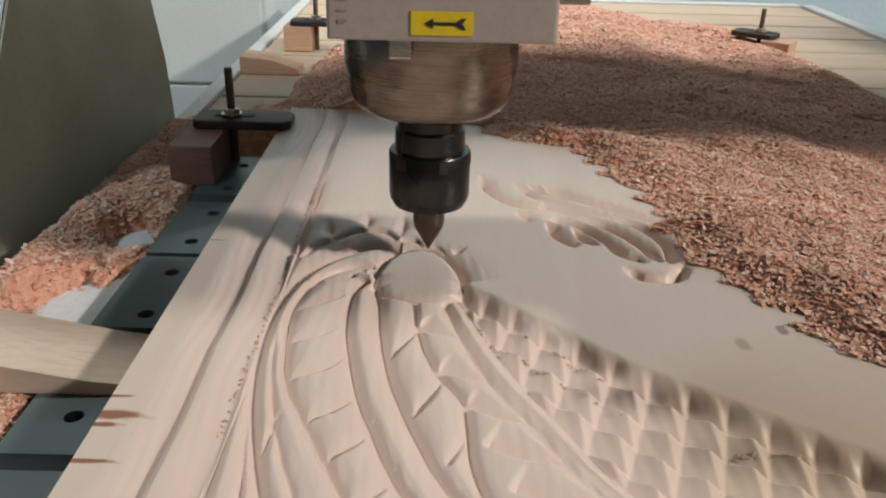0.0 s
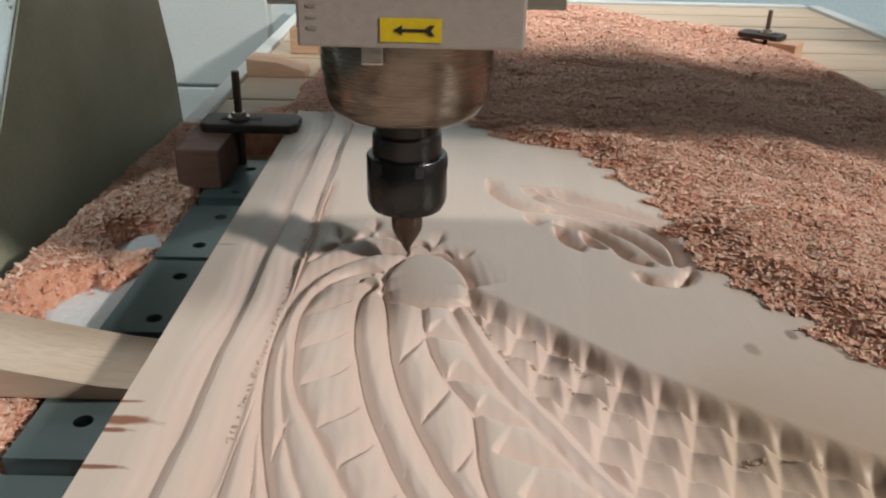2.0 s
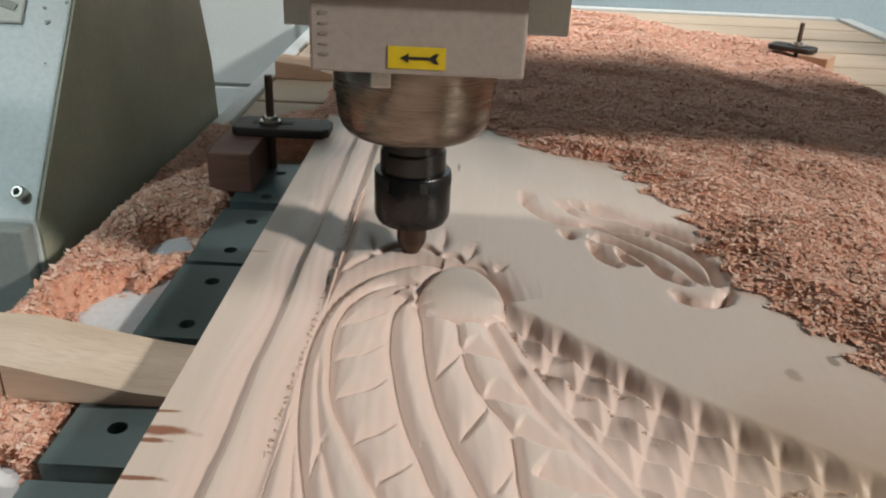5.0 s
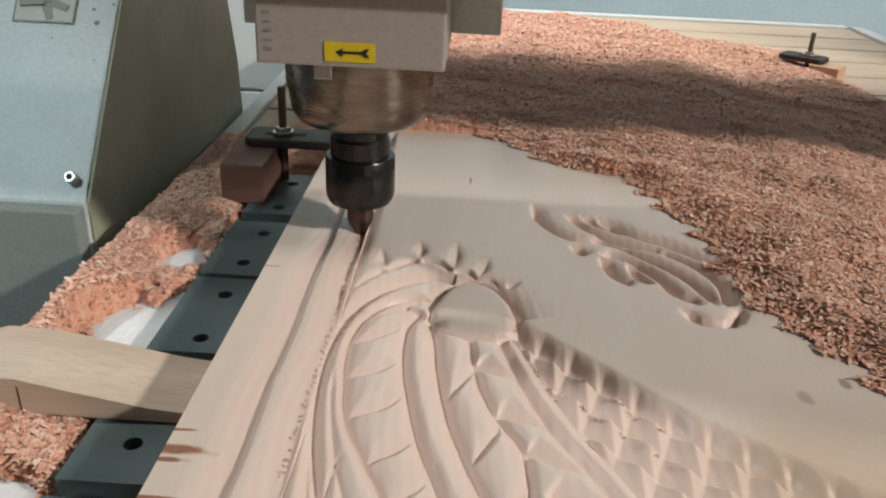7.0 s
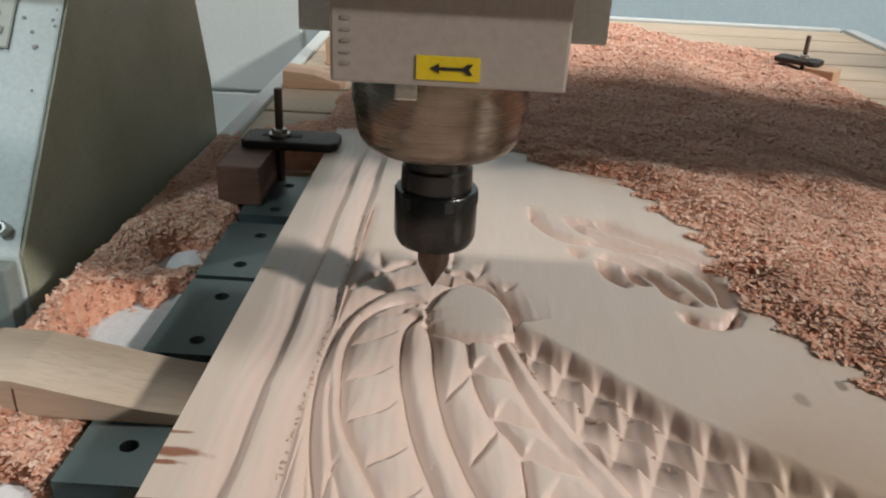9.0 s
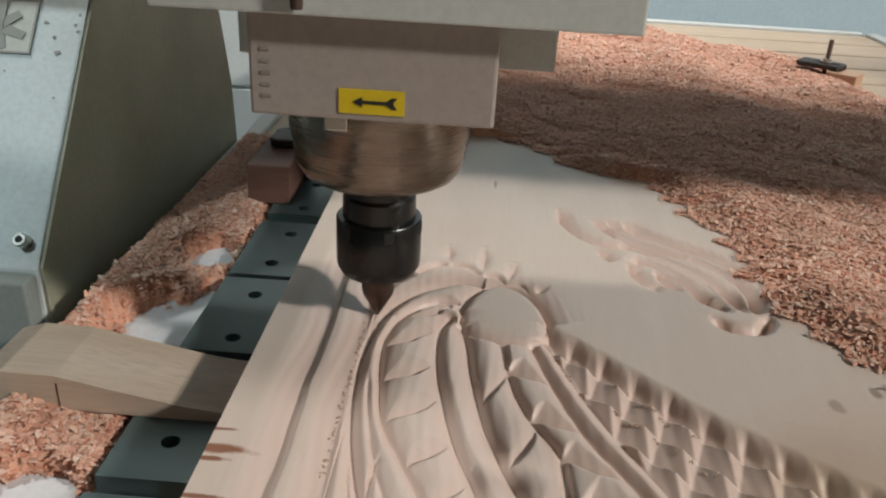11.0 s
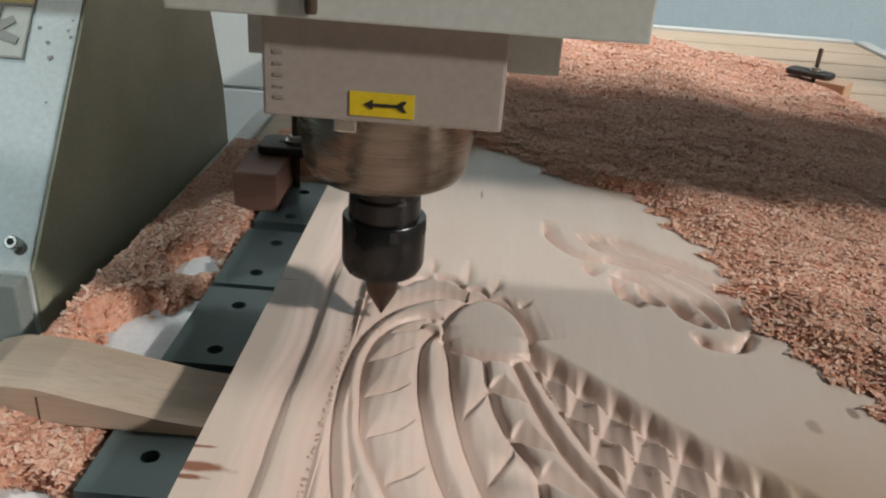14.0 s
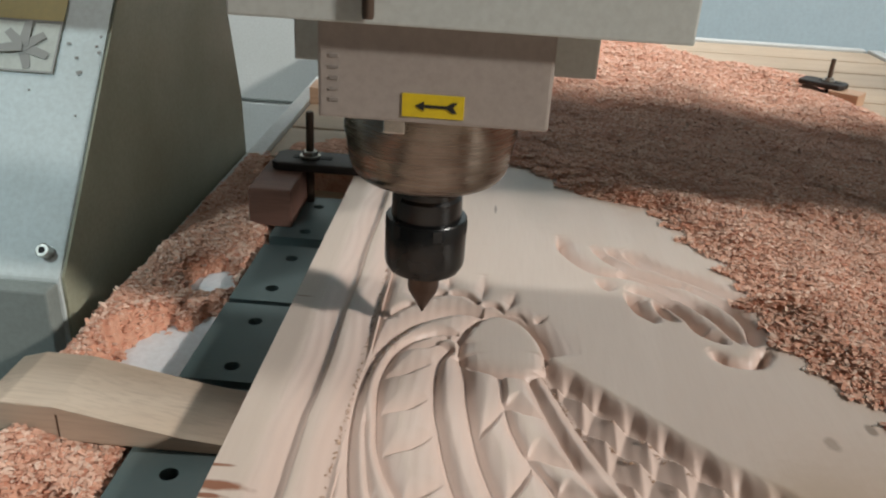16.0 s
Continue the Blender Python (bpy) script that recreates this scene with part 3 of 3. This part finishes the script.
part("body", prism([(-0.268, -0.0362), (-0.1165, -0.0362), (-0.1165, -0.0300), (-0.150, -0.0270), (-0.190, -0.0195), (-0.222, -0.0130), (-0.252, -0.0120), (-0.268, -0.0170)], 0.376, 0.4285, "y", 0.0012), M_WEDGE, wedge)
part("split", box(-0.2215, -0.2207, 0.37575, 0.3764, -0.0350, -0.0180), M_BOLT, wedge, "thin dark drying split")


# ---- clamps ----
def strap_clamp(x, y, name_label, bar, block, bolt_top, bar_z, block_mat, swing=0.0, foot=BED_TOP + 0.001):
    """A slotted strap on a packing block, held by a threaded bolt."""
    c = thing("clamp", name_label, "clamp", group="hold-down clamps")
    x0, x1, half = bar
    out = [(x0, -half * 0.7), (x0 + 0.006, -half), (x1 - 0.006, -half), (x1, -half * 0.6), (x1, half * 0.6), (x1 - 0.006, half), (x0 + 0.006, half), (x0, half * 0.7)]
    bar_bm = prism(out, bar_z, bar_z + 0.0085, "z", 0.0025)
    strap = part("strap", bar_bm, M_IRON, c)
    part("slot", box(-0.016, 0.022, -0.0045, 0.0045, bar_z + 0.0086, bar_z + 0.0090), M_HOLE, strap)
    bx0, bx1, by0, by1 = block
    part("block", box(bx0, bx1, by0, by1, foot, bar_z, 0.0015), block_mat, c, "wooden packing block")
    bolt = part("bolt", lathe([(0.0036, bolt_top)] + [(0.0040 if i % 2 else 0.0036, bolt_top - 0.0015 * (i + 1)) for i in range(int((bolt_top - bar_z) / 0.0015))] + [(0.0038, BED_TOP + 0.001)], 14), M_BOLT, c)
    part("nut", lathe([(0.0068, bar_z + 0.0155), (0.0075, bar_z + 0.0148), (0.0075, bar_z + 0.0098), (0.0068, bar_z + 0.0092)], 6), M_ZINC, bolt)
    part("washer", lathe([(0.0100, bar_z + 0.0112), (0.0100, bar_z + 0.0090)], 20), M_ZINC, bolt)
    c.matrix_world = pose(x, y, 0, 0, 0, swing)
    return c


strap_clamp(-0.161, 0.762, "black slotted strap clamp holding the panel's edge", (-0.034, 0.058, 0.021), (-0.042, -0.003, -0.070, 0.012), 0.055, 0.0008, M_BLOCK, 0.0, -THICK + 0.0004)
strap_clamp(0.585, 1.428, "black strap clamp on a pale block among the shavings", (-0.045, 0.030, 0.022), (0.012, 0.060, -0.030, 0.015), 0.020, -0.027, M_BLOCK_PALE, -38)
strap_clamp(-0.166, 1.345, "black strap clamp on a pale block at the table's edge", (-0.040, 0.030, 0.020), (-0.050, -0.006, -0.020, 0.020), 0.050, -0.010, M_BLOCK_PALE)
solid("timber_offcut", prism([(-0.250, BED_TOP + 0.001), (-0.165, BED_TOP + 0.001), (-0.168, -0.040), (-0.205, -0.028), (-0.250, -0.024)], 1.165, 1.215, "y", 0.001), M_BLOCK_PALE, "pale wedge-shaped offcut lying by the table's edge", "offcut")

# ---- gantry ----
gantry = thing("gantry", "cream enamelled machine gantry with a sloped side column", "machine gantry")
CX = -0.2802


def column_outline(front):
    return [(front, -0.42), (front, -0.002), (front + 0.126, 0.160), (front + 0.30, 0.385), (front + 0.30, 0.66),
            (0.35, 0.66), (0.36, 0.36), (0.395, 0.20), (0.420, 0.115), (0.452, 0.02), (0.460, -0.05), (0.460, -0.42)]


column = part("column", prism(column_outline(0.0215), CX - 0.20, CX, "x", 0.002), M_COLUMN, gantry)
part("inner_panel", prism([(y + (0.003 if y < 0.2 else -0.003), z) for y, z in column_outline(0.0205)], CX + 0.0005, CX + 0.0025, "x"), M_INNER, column, "olive side panel with shade in its colour")
part("carriage", box(CX - 0.21, CX - 0.001, 0.005, 0.0205, -0.42, -0.004, 0.002), M_CARRIAGE, gantry, "dark grey carriage cover")
S = math.hypot(0.126, 0.162)
DIR = (0.126 / S, 0.162 / S)
OUT = (-DIR[1], DIR[0])


def on_slope(x, d, lift):
    """A place d metres up the sloped face, lifted off it."""
    return (x, 0.0215 + DIR[0] * d + OUT[0] * lift, -0.002 + DIR[1] * d + OUT[1] * lift)


def slope_quad(x0, x1, d0, d1, lift=0.0006, thick=0.0005):
    bm = bmesh.new()
    lo = [bm.verts.new(on_slope(x, d, lift)) for x, d in ((x0, d0), (x1, d0), (x1, d1), (x0, d1))]
    hi = [bm.verts.new(on_slope(x, d, lift + thick)) for x, d in ((x0, d0), (x1, d0), (x1, d1), (x0, d1))]
    bm.faces.new(lo[::-1])
    bm.faces.new(hi)
    for i in range(4):
        j = (i + 1) % 4
        bm.faces.new((lo[i], lo[j], hi[j], hi[i]))
    return bm


def slope_bar(cx, cd, length, width, turn, lift):
    bm = bmesh.new()
    c, s = math.cos(radians(turn)), math.sin(radians(turn))
    pts = [(cx + c * u - s * v, cd + s * u + c * v) for u, v in ((0, -width / 2), (length, -width / 3), (length, width / 3), (0, width / 2))]
    lo = [bm.verts.new(on_slope(x, d, lift)) for x, d in pts]
    hi = [bm.verts.new(on_slope(x, d, lift + 0.0003)) for x, d in pts]
    bm.faces.new(lo[::-1])
    bm.faces.new(hi)
    for i in range(4):
        j = (i + 1) % 4
        bm.faces.new((lo[i], lo[j], hi[j], hi[i]))
    return bm


screw = part("cap_screw", lathe([(0.0042, 0.0090), (0.0048, 0.0084), (0.0048, 0.0), (0.0048, -0.004)], 20), M_ZINC, column)
screw.matrix_local = Matrix.Translation(on_slope(CX - 0.0115, 0.018, 0)) @ pose(0, 0, 0, math.degrees(math.atan2(DIR[1], DIR[0])))
part("socket", lathe([(0.0026, 0.0093), (0.0026, 0.0085)], 6), M_HOLE, screw)
sticker = part("warning_sticker", slope_quad(CX - 0.085, CX - 0.0335, 0.151, 0.193), M_STICKER, column, "worn pictogram sticker")
for x0, x1, d0, d1 in ((CX - 0.085, CX - 0.0335, 0.151, 0.1525), (CX - 0.085, CX - 0.0335, 0.1915, 0.193), (CX - 0.035, CX - 0.0335, 0.1525, 0.1915), (CX - 0.085, CX - 0.0835, 0.1525, 0.1915)):
    part("border", slope_quad(x0, x1, d0, d1, 0.0012, 0.0003), M_INK, sticker)
for k in range(6):
    part("mark", slope_bar(CX - 0.060, 0.171, 0.018 + 0.003 * (k % 2), 0.0085, -70 + 52 * k, 0.0012 + 0.0003 * k), M_INK, sticker)
part("ochre_sticker", slope_quad(CX - 0.085, CX - 0.0335, 0.1935, 0.213), M_OCHRE, column, "faded yellow sticker strip")
for dx, d, size in ((-0.0165, 0.153, 0.0040), (-0.020, 0.165, 0.0026), (-0.028, 0.176, 0.0028), (-0.004, 0.170, 0.0026), (-0.0065, 0.175, 0.0022), (-0.0045, 0.183, 0.0020), (-0.050, 0.138, 0.0016), (-0.012, 0.120, 0.0015)):
    part("paint_chip", slope_bar(CX + dx, d, size, size * 0.8, 40 + 900 * dx, 0.0004), M_INK, column)
part("beam", box(CX - 0.5, 1.75, 0.050, 0.105, 0.25, 0.55, 0.004), M_COLUMN, gantry, "cream enamelled cross beam")
part("column", prism(column_outline(0.0215), 1.45, 1.65, "x", 0.002), M_COLUMN, gantry)

# ---- spindle ----
spindle = thing("router_spindle", "white router head with steel spindle, black collet nut and pointed cutter", "router spindle")
housing = part("housing", box(-0.0495, 0.0612, -0.083, 0.028, 0.1497, 0.30, 0.0016), M_HOUSING, spindle, "scuffed white spindle housing")
part("back_plate", box(-0.0875, 0.0960, 0.030, 0.049, 0.1515, 0.47, 0.0015), M_HEAD, spindle)
part("front_cover", box(-0.0885, 0.1200, -0.0935, -0.0845, 0.1965, 0.33, 0.0012), M_HEAD, spindle, "pale grey cover plate")
part("cable", lathe([(0.0028, 0.33), (0.0028, 0.2010), (0.0024, 0.1995)], 14, (-0.024, -0.0968)), M_BOLT, spindle, "brown cable stub")
# Two unseen blocks above the view, added to throw the head's shadows.
part("cover_blocker", box(-0.17, 0.128, -0.0925, -0.0840, 0.331, 0.56, 0.002), M_HEAD, spindle, "wide unseen grey board added to block lamp light")
part("side_blocker", box(0.130, 0.335, -0.115, 0.028, 0.262, 0.50, 0.003), M_HEAD, spindle, "unseen pale grey box added to block lamp light")
part("z_slide", box(-0.080, 0.090, -0.083, 0.029, 0.331, 0.74, 0.003), M_HEAD, spindle, "pale grey vertical slide")
part("motor", lathe([(0.047, 0.330), (0.0495, 0.328), (0.0495, 0.301)], 48, (0.006, -0.022)), M_HEAD, spindle)
part("body", lathe([(0.0508, 0.1496), (0.0508, 0.1225), (0.0498, 0.1205), (0.0498, 0.1180), (0.0492, 0.1165), (0.0488, 0.1120), (0.0482, 0.1110), (0.0480, 0.1065),
                    (0.0464, 0.1015), (0.0437, 0.0975), (0.0405, 0.0955), (0.0250, 0.0945)], 64), M_STEEL, spindle, "polished steel spindle nose", True)
part("clamp_tab", box(-0.022, -0.010, -0.0535, -0.047, 0.1345, 0.1496, 0.001), M_ZINC, spindle)
part("neck", lathe([(0.0198, 0.0950), (0.0198, 0.0835), (0.0214, 0.0815), (0.0216, 0.0720), (0.0216, 0.0680)], 48), M_NUT, spindle, "", True)
nut = part("collet_nut", lathe([(0.0228, 0.0690), (0.0245, 0.0686), (0.0252, 0.0676), (0.0252, 0.0480), (0.0252, 0.0405), (0.0246, 0.0372), (0.0226, 0.0335), (0.0150, 0.0325)], 64), M_NUT, spindle, "worn black collet nut", True)
for k in range(6):
    a = radians(60 * k + 20)
    m = pose(0, 0, 0, 0, 0, 60 * k + 20)
    bm = box(-0.0028, 0.0028, -0.02545, -0.0245, 0.060, 0.0673, 0.0004)
    bmesh.ops.transform(bm, matrix=m, verts=bm.verts)
    part("notch", bm, M_HOLE, nut)
part("cutter", lathe([(0.0092, 0.0345), (0.0100, 0.0330), (0.0100, 0.0195), (0.0092, 0.0160), (0.0004, 0.0)], 32), M_BIT, spindle, "pointed carbide cutter", True)
lab = part("arrow_sticker", box(-0.0090, 0.0206, -0.0836, -0.0831, 0.1530, 0.1643, 0.0), M_YELLOW, housing, "yellow sticker with a black arrow")
arrow = bmesh.new()
for pts in ([(-0.0028, 0.1586), (0.0016, 0.1610), (0.0016, 0.1562)], [(0.0016, 0.15935), (0.0125, 0.15935), (0.0125, 0.15785), (0.0016, 0.15785)],
            [(0.0125, 0.15935), (0.0150, 0.1612), (0.0174, 0.1612), (0.0155, 0.1586), (0.0174, 0.1560), (0.0150, 0.1560), (0.0125, 0.15785)]):
    f = [arrow.verts.new((x, -0.0840, z)) for x, z in pts]
    b = [arrow.verts.new((x, -0.0838, z)) for x, z in pts]
    arrow.faces.new(f)
    arrow.faces.new(b[::-1])
    for i in range(len(f)):
        j = (i + 1) % len(f)
        arrow.faces.new((f[j], f[i], b[i], b[j]))
part("arrow", arrow, M_BLACK, lab)
for k, w in enumerate((0.0032, 0.0022, 0.0030, 0.0026, 0.0032)):
    part("mark", box(-0.0440, -0.0395, -0.08345, -0.0831, 0.158 + 0.0052 * k, 0.158 + 0.0052 * k + w * 0.5), M_FAINT, housing)


# ---- shavings ----
OUTLINE = [(0.36, 0.10), (0.33, 0.24), (0.285, 0.33), (0.253, 0.398), (0.243, 0.425), (0.225, 0.447), (0.203, 0.472), (0.206, 0.527), (0.196, 0.575), (0.193, 0.623), (0.156, 0.708), (0.093, 0.742), (0.060, 0.800), (0.02, 0.822), (-0.03, 0.812), (-0.062, 0.800), (-0.09, 0.808)]
edge_x, edge_y = np.array(OUTLINE).T
rng = np.random.default_rng(7)


def wobble(x, y):
    """Lumps of a loose heap, in metres."""
    return (0.0042 * np.sin(x * 31 + 2.1 * np.sin(y * 17)) * np.sin(y * 23 + 1.3) + 0.0018 * np.sin(x * 83 + y * 41) * np.sin(y * 71 - x * 29)
            + 0.0007 * np.sin(x * 190 + 3 * np.sin(y * 130)) * np.sin(y * 210 + x * 60))


def right_height(x, y):
    """Top of the heap on the table beyond the panel."""
    ex = np.interp(y, edge_y[:14], edge_x[:14], right=-0.09)
    ragged = 0.010 * np.sin(y * 95 + x * 20) * np.sin(y * 37) + 0.006 * np.sin(y * 230)
    past = np.where(y > 0.826, 1.0, np.clip((x - ex - ragged) / 0.010, -1, 1))
    top = np.where(past > 0, 0.0004 + 0.0071 * np.where(y > 0.826, 1.0, smooth(x - ex - ragged, 0.0, 0.045)), -0.02)
    top = top - 0.020 * smooth(x, 0.31, 0.46) - 0.010 * smooth(y, 0.86, 1.10) - 0.014 * smooth(y, 1.1, 1.5) - 0.036 * smooth(x, -0.03, -0.13) * smooth(y, 0.822, 0.84) - 0.018 * smooth(x, -0.13, -0.18)
    over = smooth(y, 1.89 - 0.35 * x + 0.02 * np.sin(x * 40), 1.77 - 0.35 * x + 0.02 * np.sin(x * 40)) * smooth(x, 0.67, 0.57) * smooth(x, -0.250, -0.22)
    h = BED_TOP + (top - BED_TOP + wobble(x, y) * np.where(y > 0.826, 1.0, smooth(x - ex - ragged, 0.0, 0.03))) * over - 0.004 * (1 - over)
    return np.where(past < 0, BED_TOP - 0.01, h)


PATCHES = [(-0.207, 0.470, 0.026, 0.050), (-0.206, 0.592, 0.016, 0.024), (-0.212, 0.318, 0.024, 0.018), (-0.190, 0.520, 0.007, 0.025)]


def left_height(x, y):
    """Top of the heap between the gantry column and the steel plates."""
    clear = np.ones_like(x)
    wave = 0.35 * np.sin(x * 330 + y * 90) * np.sin(y * 260)
    for px, py, sx, sy in PATCHES:
        clear = np.minimum(clear, smooth(((x - px) / sx) ** 2 + ((y - py) / sy) ** 2 + wave, 0.8, 2.0))
    up = 0.010 + 0.021 * smooth(x, -0.195, -0.252) * (1 - 0.45 * smooth(y, 0.50, 0.82)) * (1 - 0.65 * smooth(y, 0.44, 0.37))
    ends = smooth(x, -0.177, -0.190)
    return BED_TOP - 0.004 + (up + 0.006 + 0.6 * wobble(x, y)) * clear * ends


def heap(name, x0, x1, y0, y1, step, height, label):
    xs, ys = np.arange(x0, x1, step), np.arange(y0, y1, step)
    x, y = np.meshgrid(xs, ys)
    z = height(x, y)
    z = np.where(z < BED_TOP, BED_TOP - 0.01, z)
    z = z + np.where(z > BED_TOP, rng.normal(0, 0.0004, z.shape), 0)
    idx = np.arange(x.size).reshape(x.shape)
    q = np.stack([idx[:-1, :-1], idx[:-1, 1:], idx[1:, 1:], idx[1:, :-1]], -1).reshape(-1, 4)
    keep = (z.reshape(-1)[q] > BED_TOP).any(1)
    me = mesh_from(name, np.stack([x, y, z], -1).reshape(-1, 3).tolist(), q[keep].tolist(), M_HEAP)
    return tagged(new(name, me), label, "shavings", kind="stuff")


def loose(name, xs, ys, zs, sizes, label, mat=M_CHIPS):
    """Many curled flakes in one mesh: strips of three bent quads."""
    n = len(xs)
    yaw = rng.uniform(0, 2 * np.pi, n)
    tip = rng.normal(0, 0.17, n)
    rollv = rng.normal(0, 0.19, n)
    curl = rng.uniform(0.05, 0.60, n) * rng.choice([-1, 1], n, p=[0.25, 0.75])
    wide = sizes * rng.uniform(0.25, 0.55, n)
    s = np.linspace(-0.5, 0.5, 4)
    lx = s[None, :] * sizes[:, None]
    lz = -curl[:, None] * (s[None, :] ** 2 - 0.1) * sizes[:, None] * 1.6
    taperw = wide[:, None] * np.array([0.55, 1.0, 0.9, 0.45])[None, :] * 0.5
    pts = np.zeros((n, 4, 2, 3))
    for k, sign in enumerate((-1, 1)):
        pts[:, :, k, 0] = lx
        pts[:, :, k, 1] = sign * taperw
        pts[:, :, k, 2] = lz
    cr, sr = np.cos(rollv)[:, None, None], np.sin(rollv)[:, None, None]
    y1 = pts[..., 1] * cr - pts[..., 2] * sr
    z1 = pts[..., 1] * sr + pts[..., 2] * cr
    ct, st = np.cos(tip)[:, None, None], np.sin(tip)[:, None, None]
    x1 = pts[..., 0] * ct + z1 * st
    z2 = -pts[..., 0] * st + z1 * ct
    cy, sy = np.cos(yaw)[:, None, None], np.sin(yaw)[:, None, None]
    out = np.stack([x1 * cy - y1 * sy + xs[:, None, None], x1 * sy + y1 * cy + ys[:, None, None], z2 + zs[:, None, None]], -1)
    verts = out.reshape(-1, 3)
    base = np.arange(n)[:, None] * 8
    faces = np.concatenate([base + np.array(f)[None, :] for f in ((0, 2, 3, 1), (2, 4, 5, 3), (4, 6, 7, 5))])
    me = mesh_from(name, verts.tolist(), faces.tolist(), mat)
    return tagged(new(name, me), label, "shavings", kind="stuff")


def scatter(height, x0, x1, y0, y1, count, lo, hi, floor_z):
    x, y = rng.uniform(x0, x1, count), rng.uniform(y0, y1, count)
    z = height(x, y)
    keep = z > floor_z
    x, y, z = x[keep], y[keep], z[keep]
    size = rng.uniform(lo, hi, len(x)) * rng.choice([0.6, 1.0, 1.0, 1.5], len(x))
    return x, y, z + rng.uniform(0.0004, 0.0019, len(x)), size


heap("shavings_bed", -0.2495, 0.74, 0.20, 1.90, 0.005, right_height, "thick bed of reddish wood shavings")
heap("shavings_drift", -0.2495, -0.178, 0.20, 0.86, 0.0035, left_height, "drift of reddish wood shavings against the gantry")
near = scatter(right_height, 0.05, 0.62, 0.30, 0.90, 118000, 0.0024, 0.0054, -0.019)
mid = scatter(right_height, -0.249, 0.72, 0.80, 1.25, 80000, 0.0028, 0.0060, -0.045)
back = scatter(right_height, -0.249, 0.74, 1.20, 1.90, 52000, 0.0038, 0.0078, -0.049)
loose("shavings_loose", *(np.concatenate(v) for v in zip(near, mid, back)), "loose curled wood shavings")
side = scatter(left_height, -0.2485, -0.178, 0.20, 0.86, 22000, 0.0028, 0.0062, BED_TOP + 0.001)
loose("shavings_loose", *side, "loose curled wood shavings in a drift")


def torn_fibres():
    """Fine torn fibres left by the cutter along the creases."""
    xs, ys = [], []
    for line, count in (([(-0.0590, 0.30), (-0.0585, 0.45), (-0.0600, 0.61)], 150), 
                        ([(0.0545, 0.455), (0.052, 0.436), (0.062, 0.407), (0.073, 0.375)], 50),
                        ([(-0.053, 0.424), (-0.036, 0.475)], 30),
                        ([(0.064, 0.419), (0.126, 0.353), (0.126, 0.355)], 26), ([(0.071, 0.385), (0.132, 0.320)], 22), ([(0.17, 0.30), (0.21, 0.30)], 30)):
        p = spline(line)[rng.integers(0, len(spline(line)), count)]
        xs.append(p[:, 0] + rng.normal(0, 0.0007, count))
        ys.append(p[:, 1] + rng.normal(0, 0.0010, count))
    xs, ys = np.concatenate(xs), np.concatenate(ys)
    zs = -DEEPER * CUT[np.searchsorted(gy, ys).clip(0, len(gy) - 1), np.searchsorted(gx, xs).clip(0, len(gx) - 1)] + 0.0004
    loose("torn_fibres", xs, ys, zs, rng.uniform(0.0010, 0.0032, len(xs)), "fine torn wood fibres along the carved creases", M_FIBRE)


torn_fibres()


# ---- what moves ----
TOOL = [
    (0, 0.0320, 0.4886, 0.0040),
    (0.5, 0.0120, 0.4936, 0.0020),
    (1, 0.0162, 0.5000, -0.0095),
    (1.5, 0.0166, 0.5035, -0.0108),
    (2, 0.0128, 0.4922, 0.0023),
    (2.5, -0.0118, 0.4872, 0.0055),
    (3, -0.0122, 0.4885, -0.0088),
    (3.5, 0.0068, 0.5309, -0.0108),
    (4, -0.0004, 0.5161, -0.0102),
    (6.5, -0.0279, 0.5416, -0.0106),
    (7, -0.0601, 0.5740, -0.0104),
    (7.5, -0.0296, 0.5447, -0.0103),
    (8, 0.0094, 0.5034, -0.0102),
    (8.5, 0.0223, 0.4919, -0.0030),
    (9, 0.0014, 0.4784, 0.0060),
    (9.5, -0.0479, 0.4486, 0.0081),
    (10, -0.0571, 0.4430, -0.0048),
    (12.5, -0.0443, 0.4718, -0.0032),
    (13, -0.0591, 0.4403, -0.0011),
    (13.5, -0.0500, 0.4525, 0.0123),
    (14, -0.0410, 0.4645, 0.0020),
    (14.5, -0.0572, 0.4807, -0.0032),
    (15, -0.0434, 0.4652, -0.0020),
    (15.5, -0.0415, 0.4643, 0.0110),
    (16, -0.0266, 0.4797, 0.0082),
]


def motions():
    walk(spindle, [(t, pose(x, y, z)) for t, x, y, z in TOOL])
    walk(gantry, [(t, pose(0, y, 0)) for t, x, y, z in TOOL])


motions()
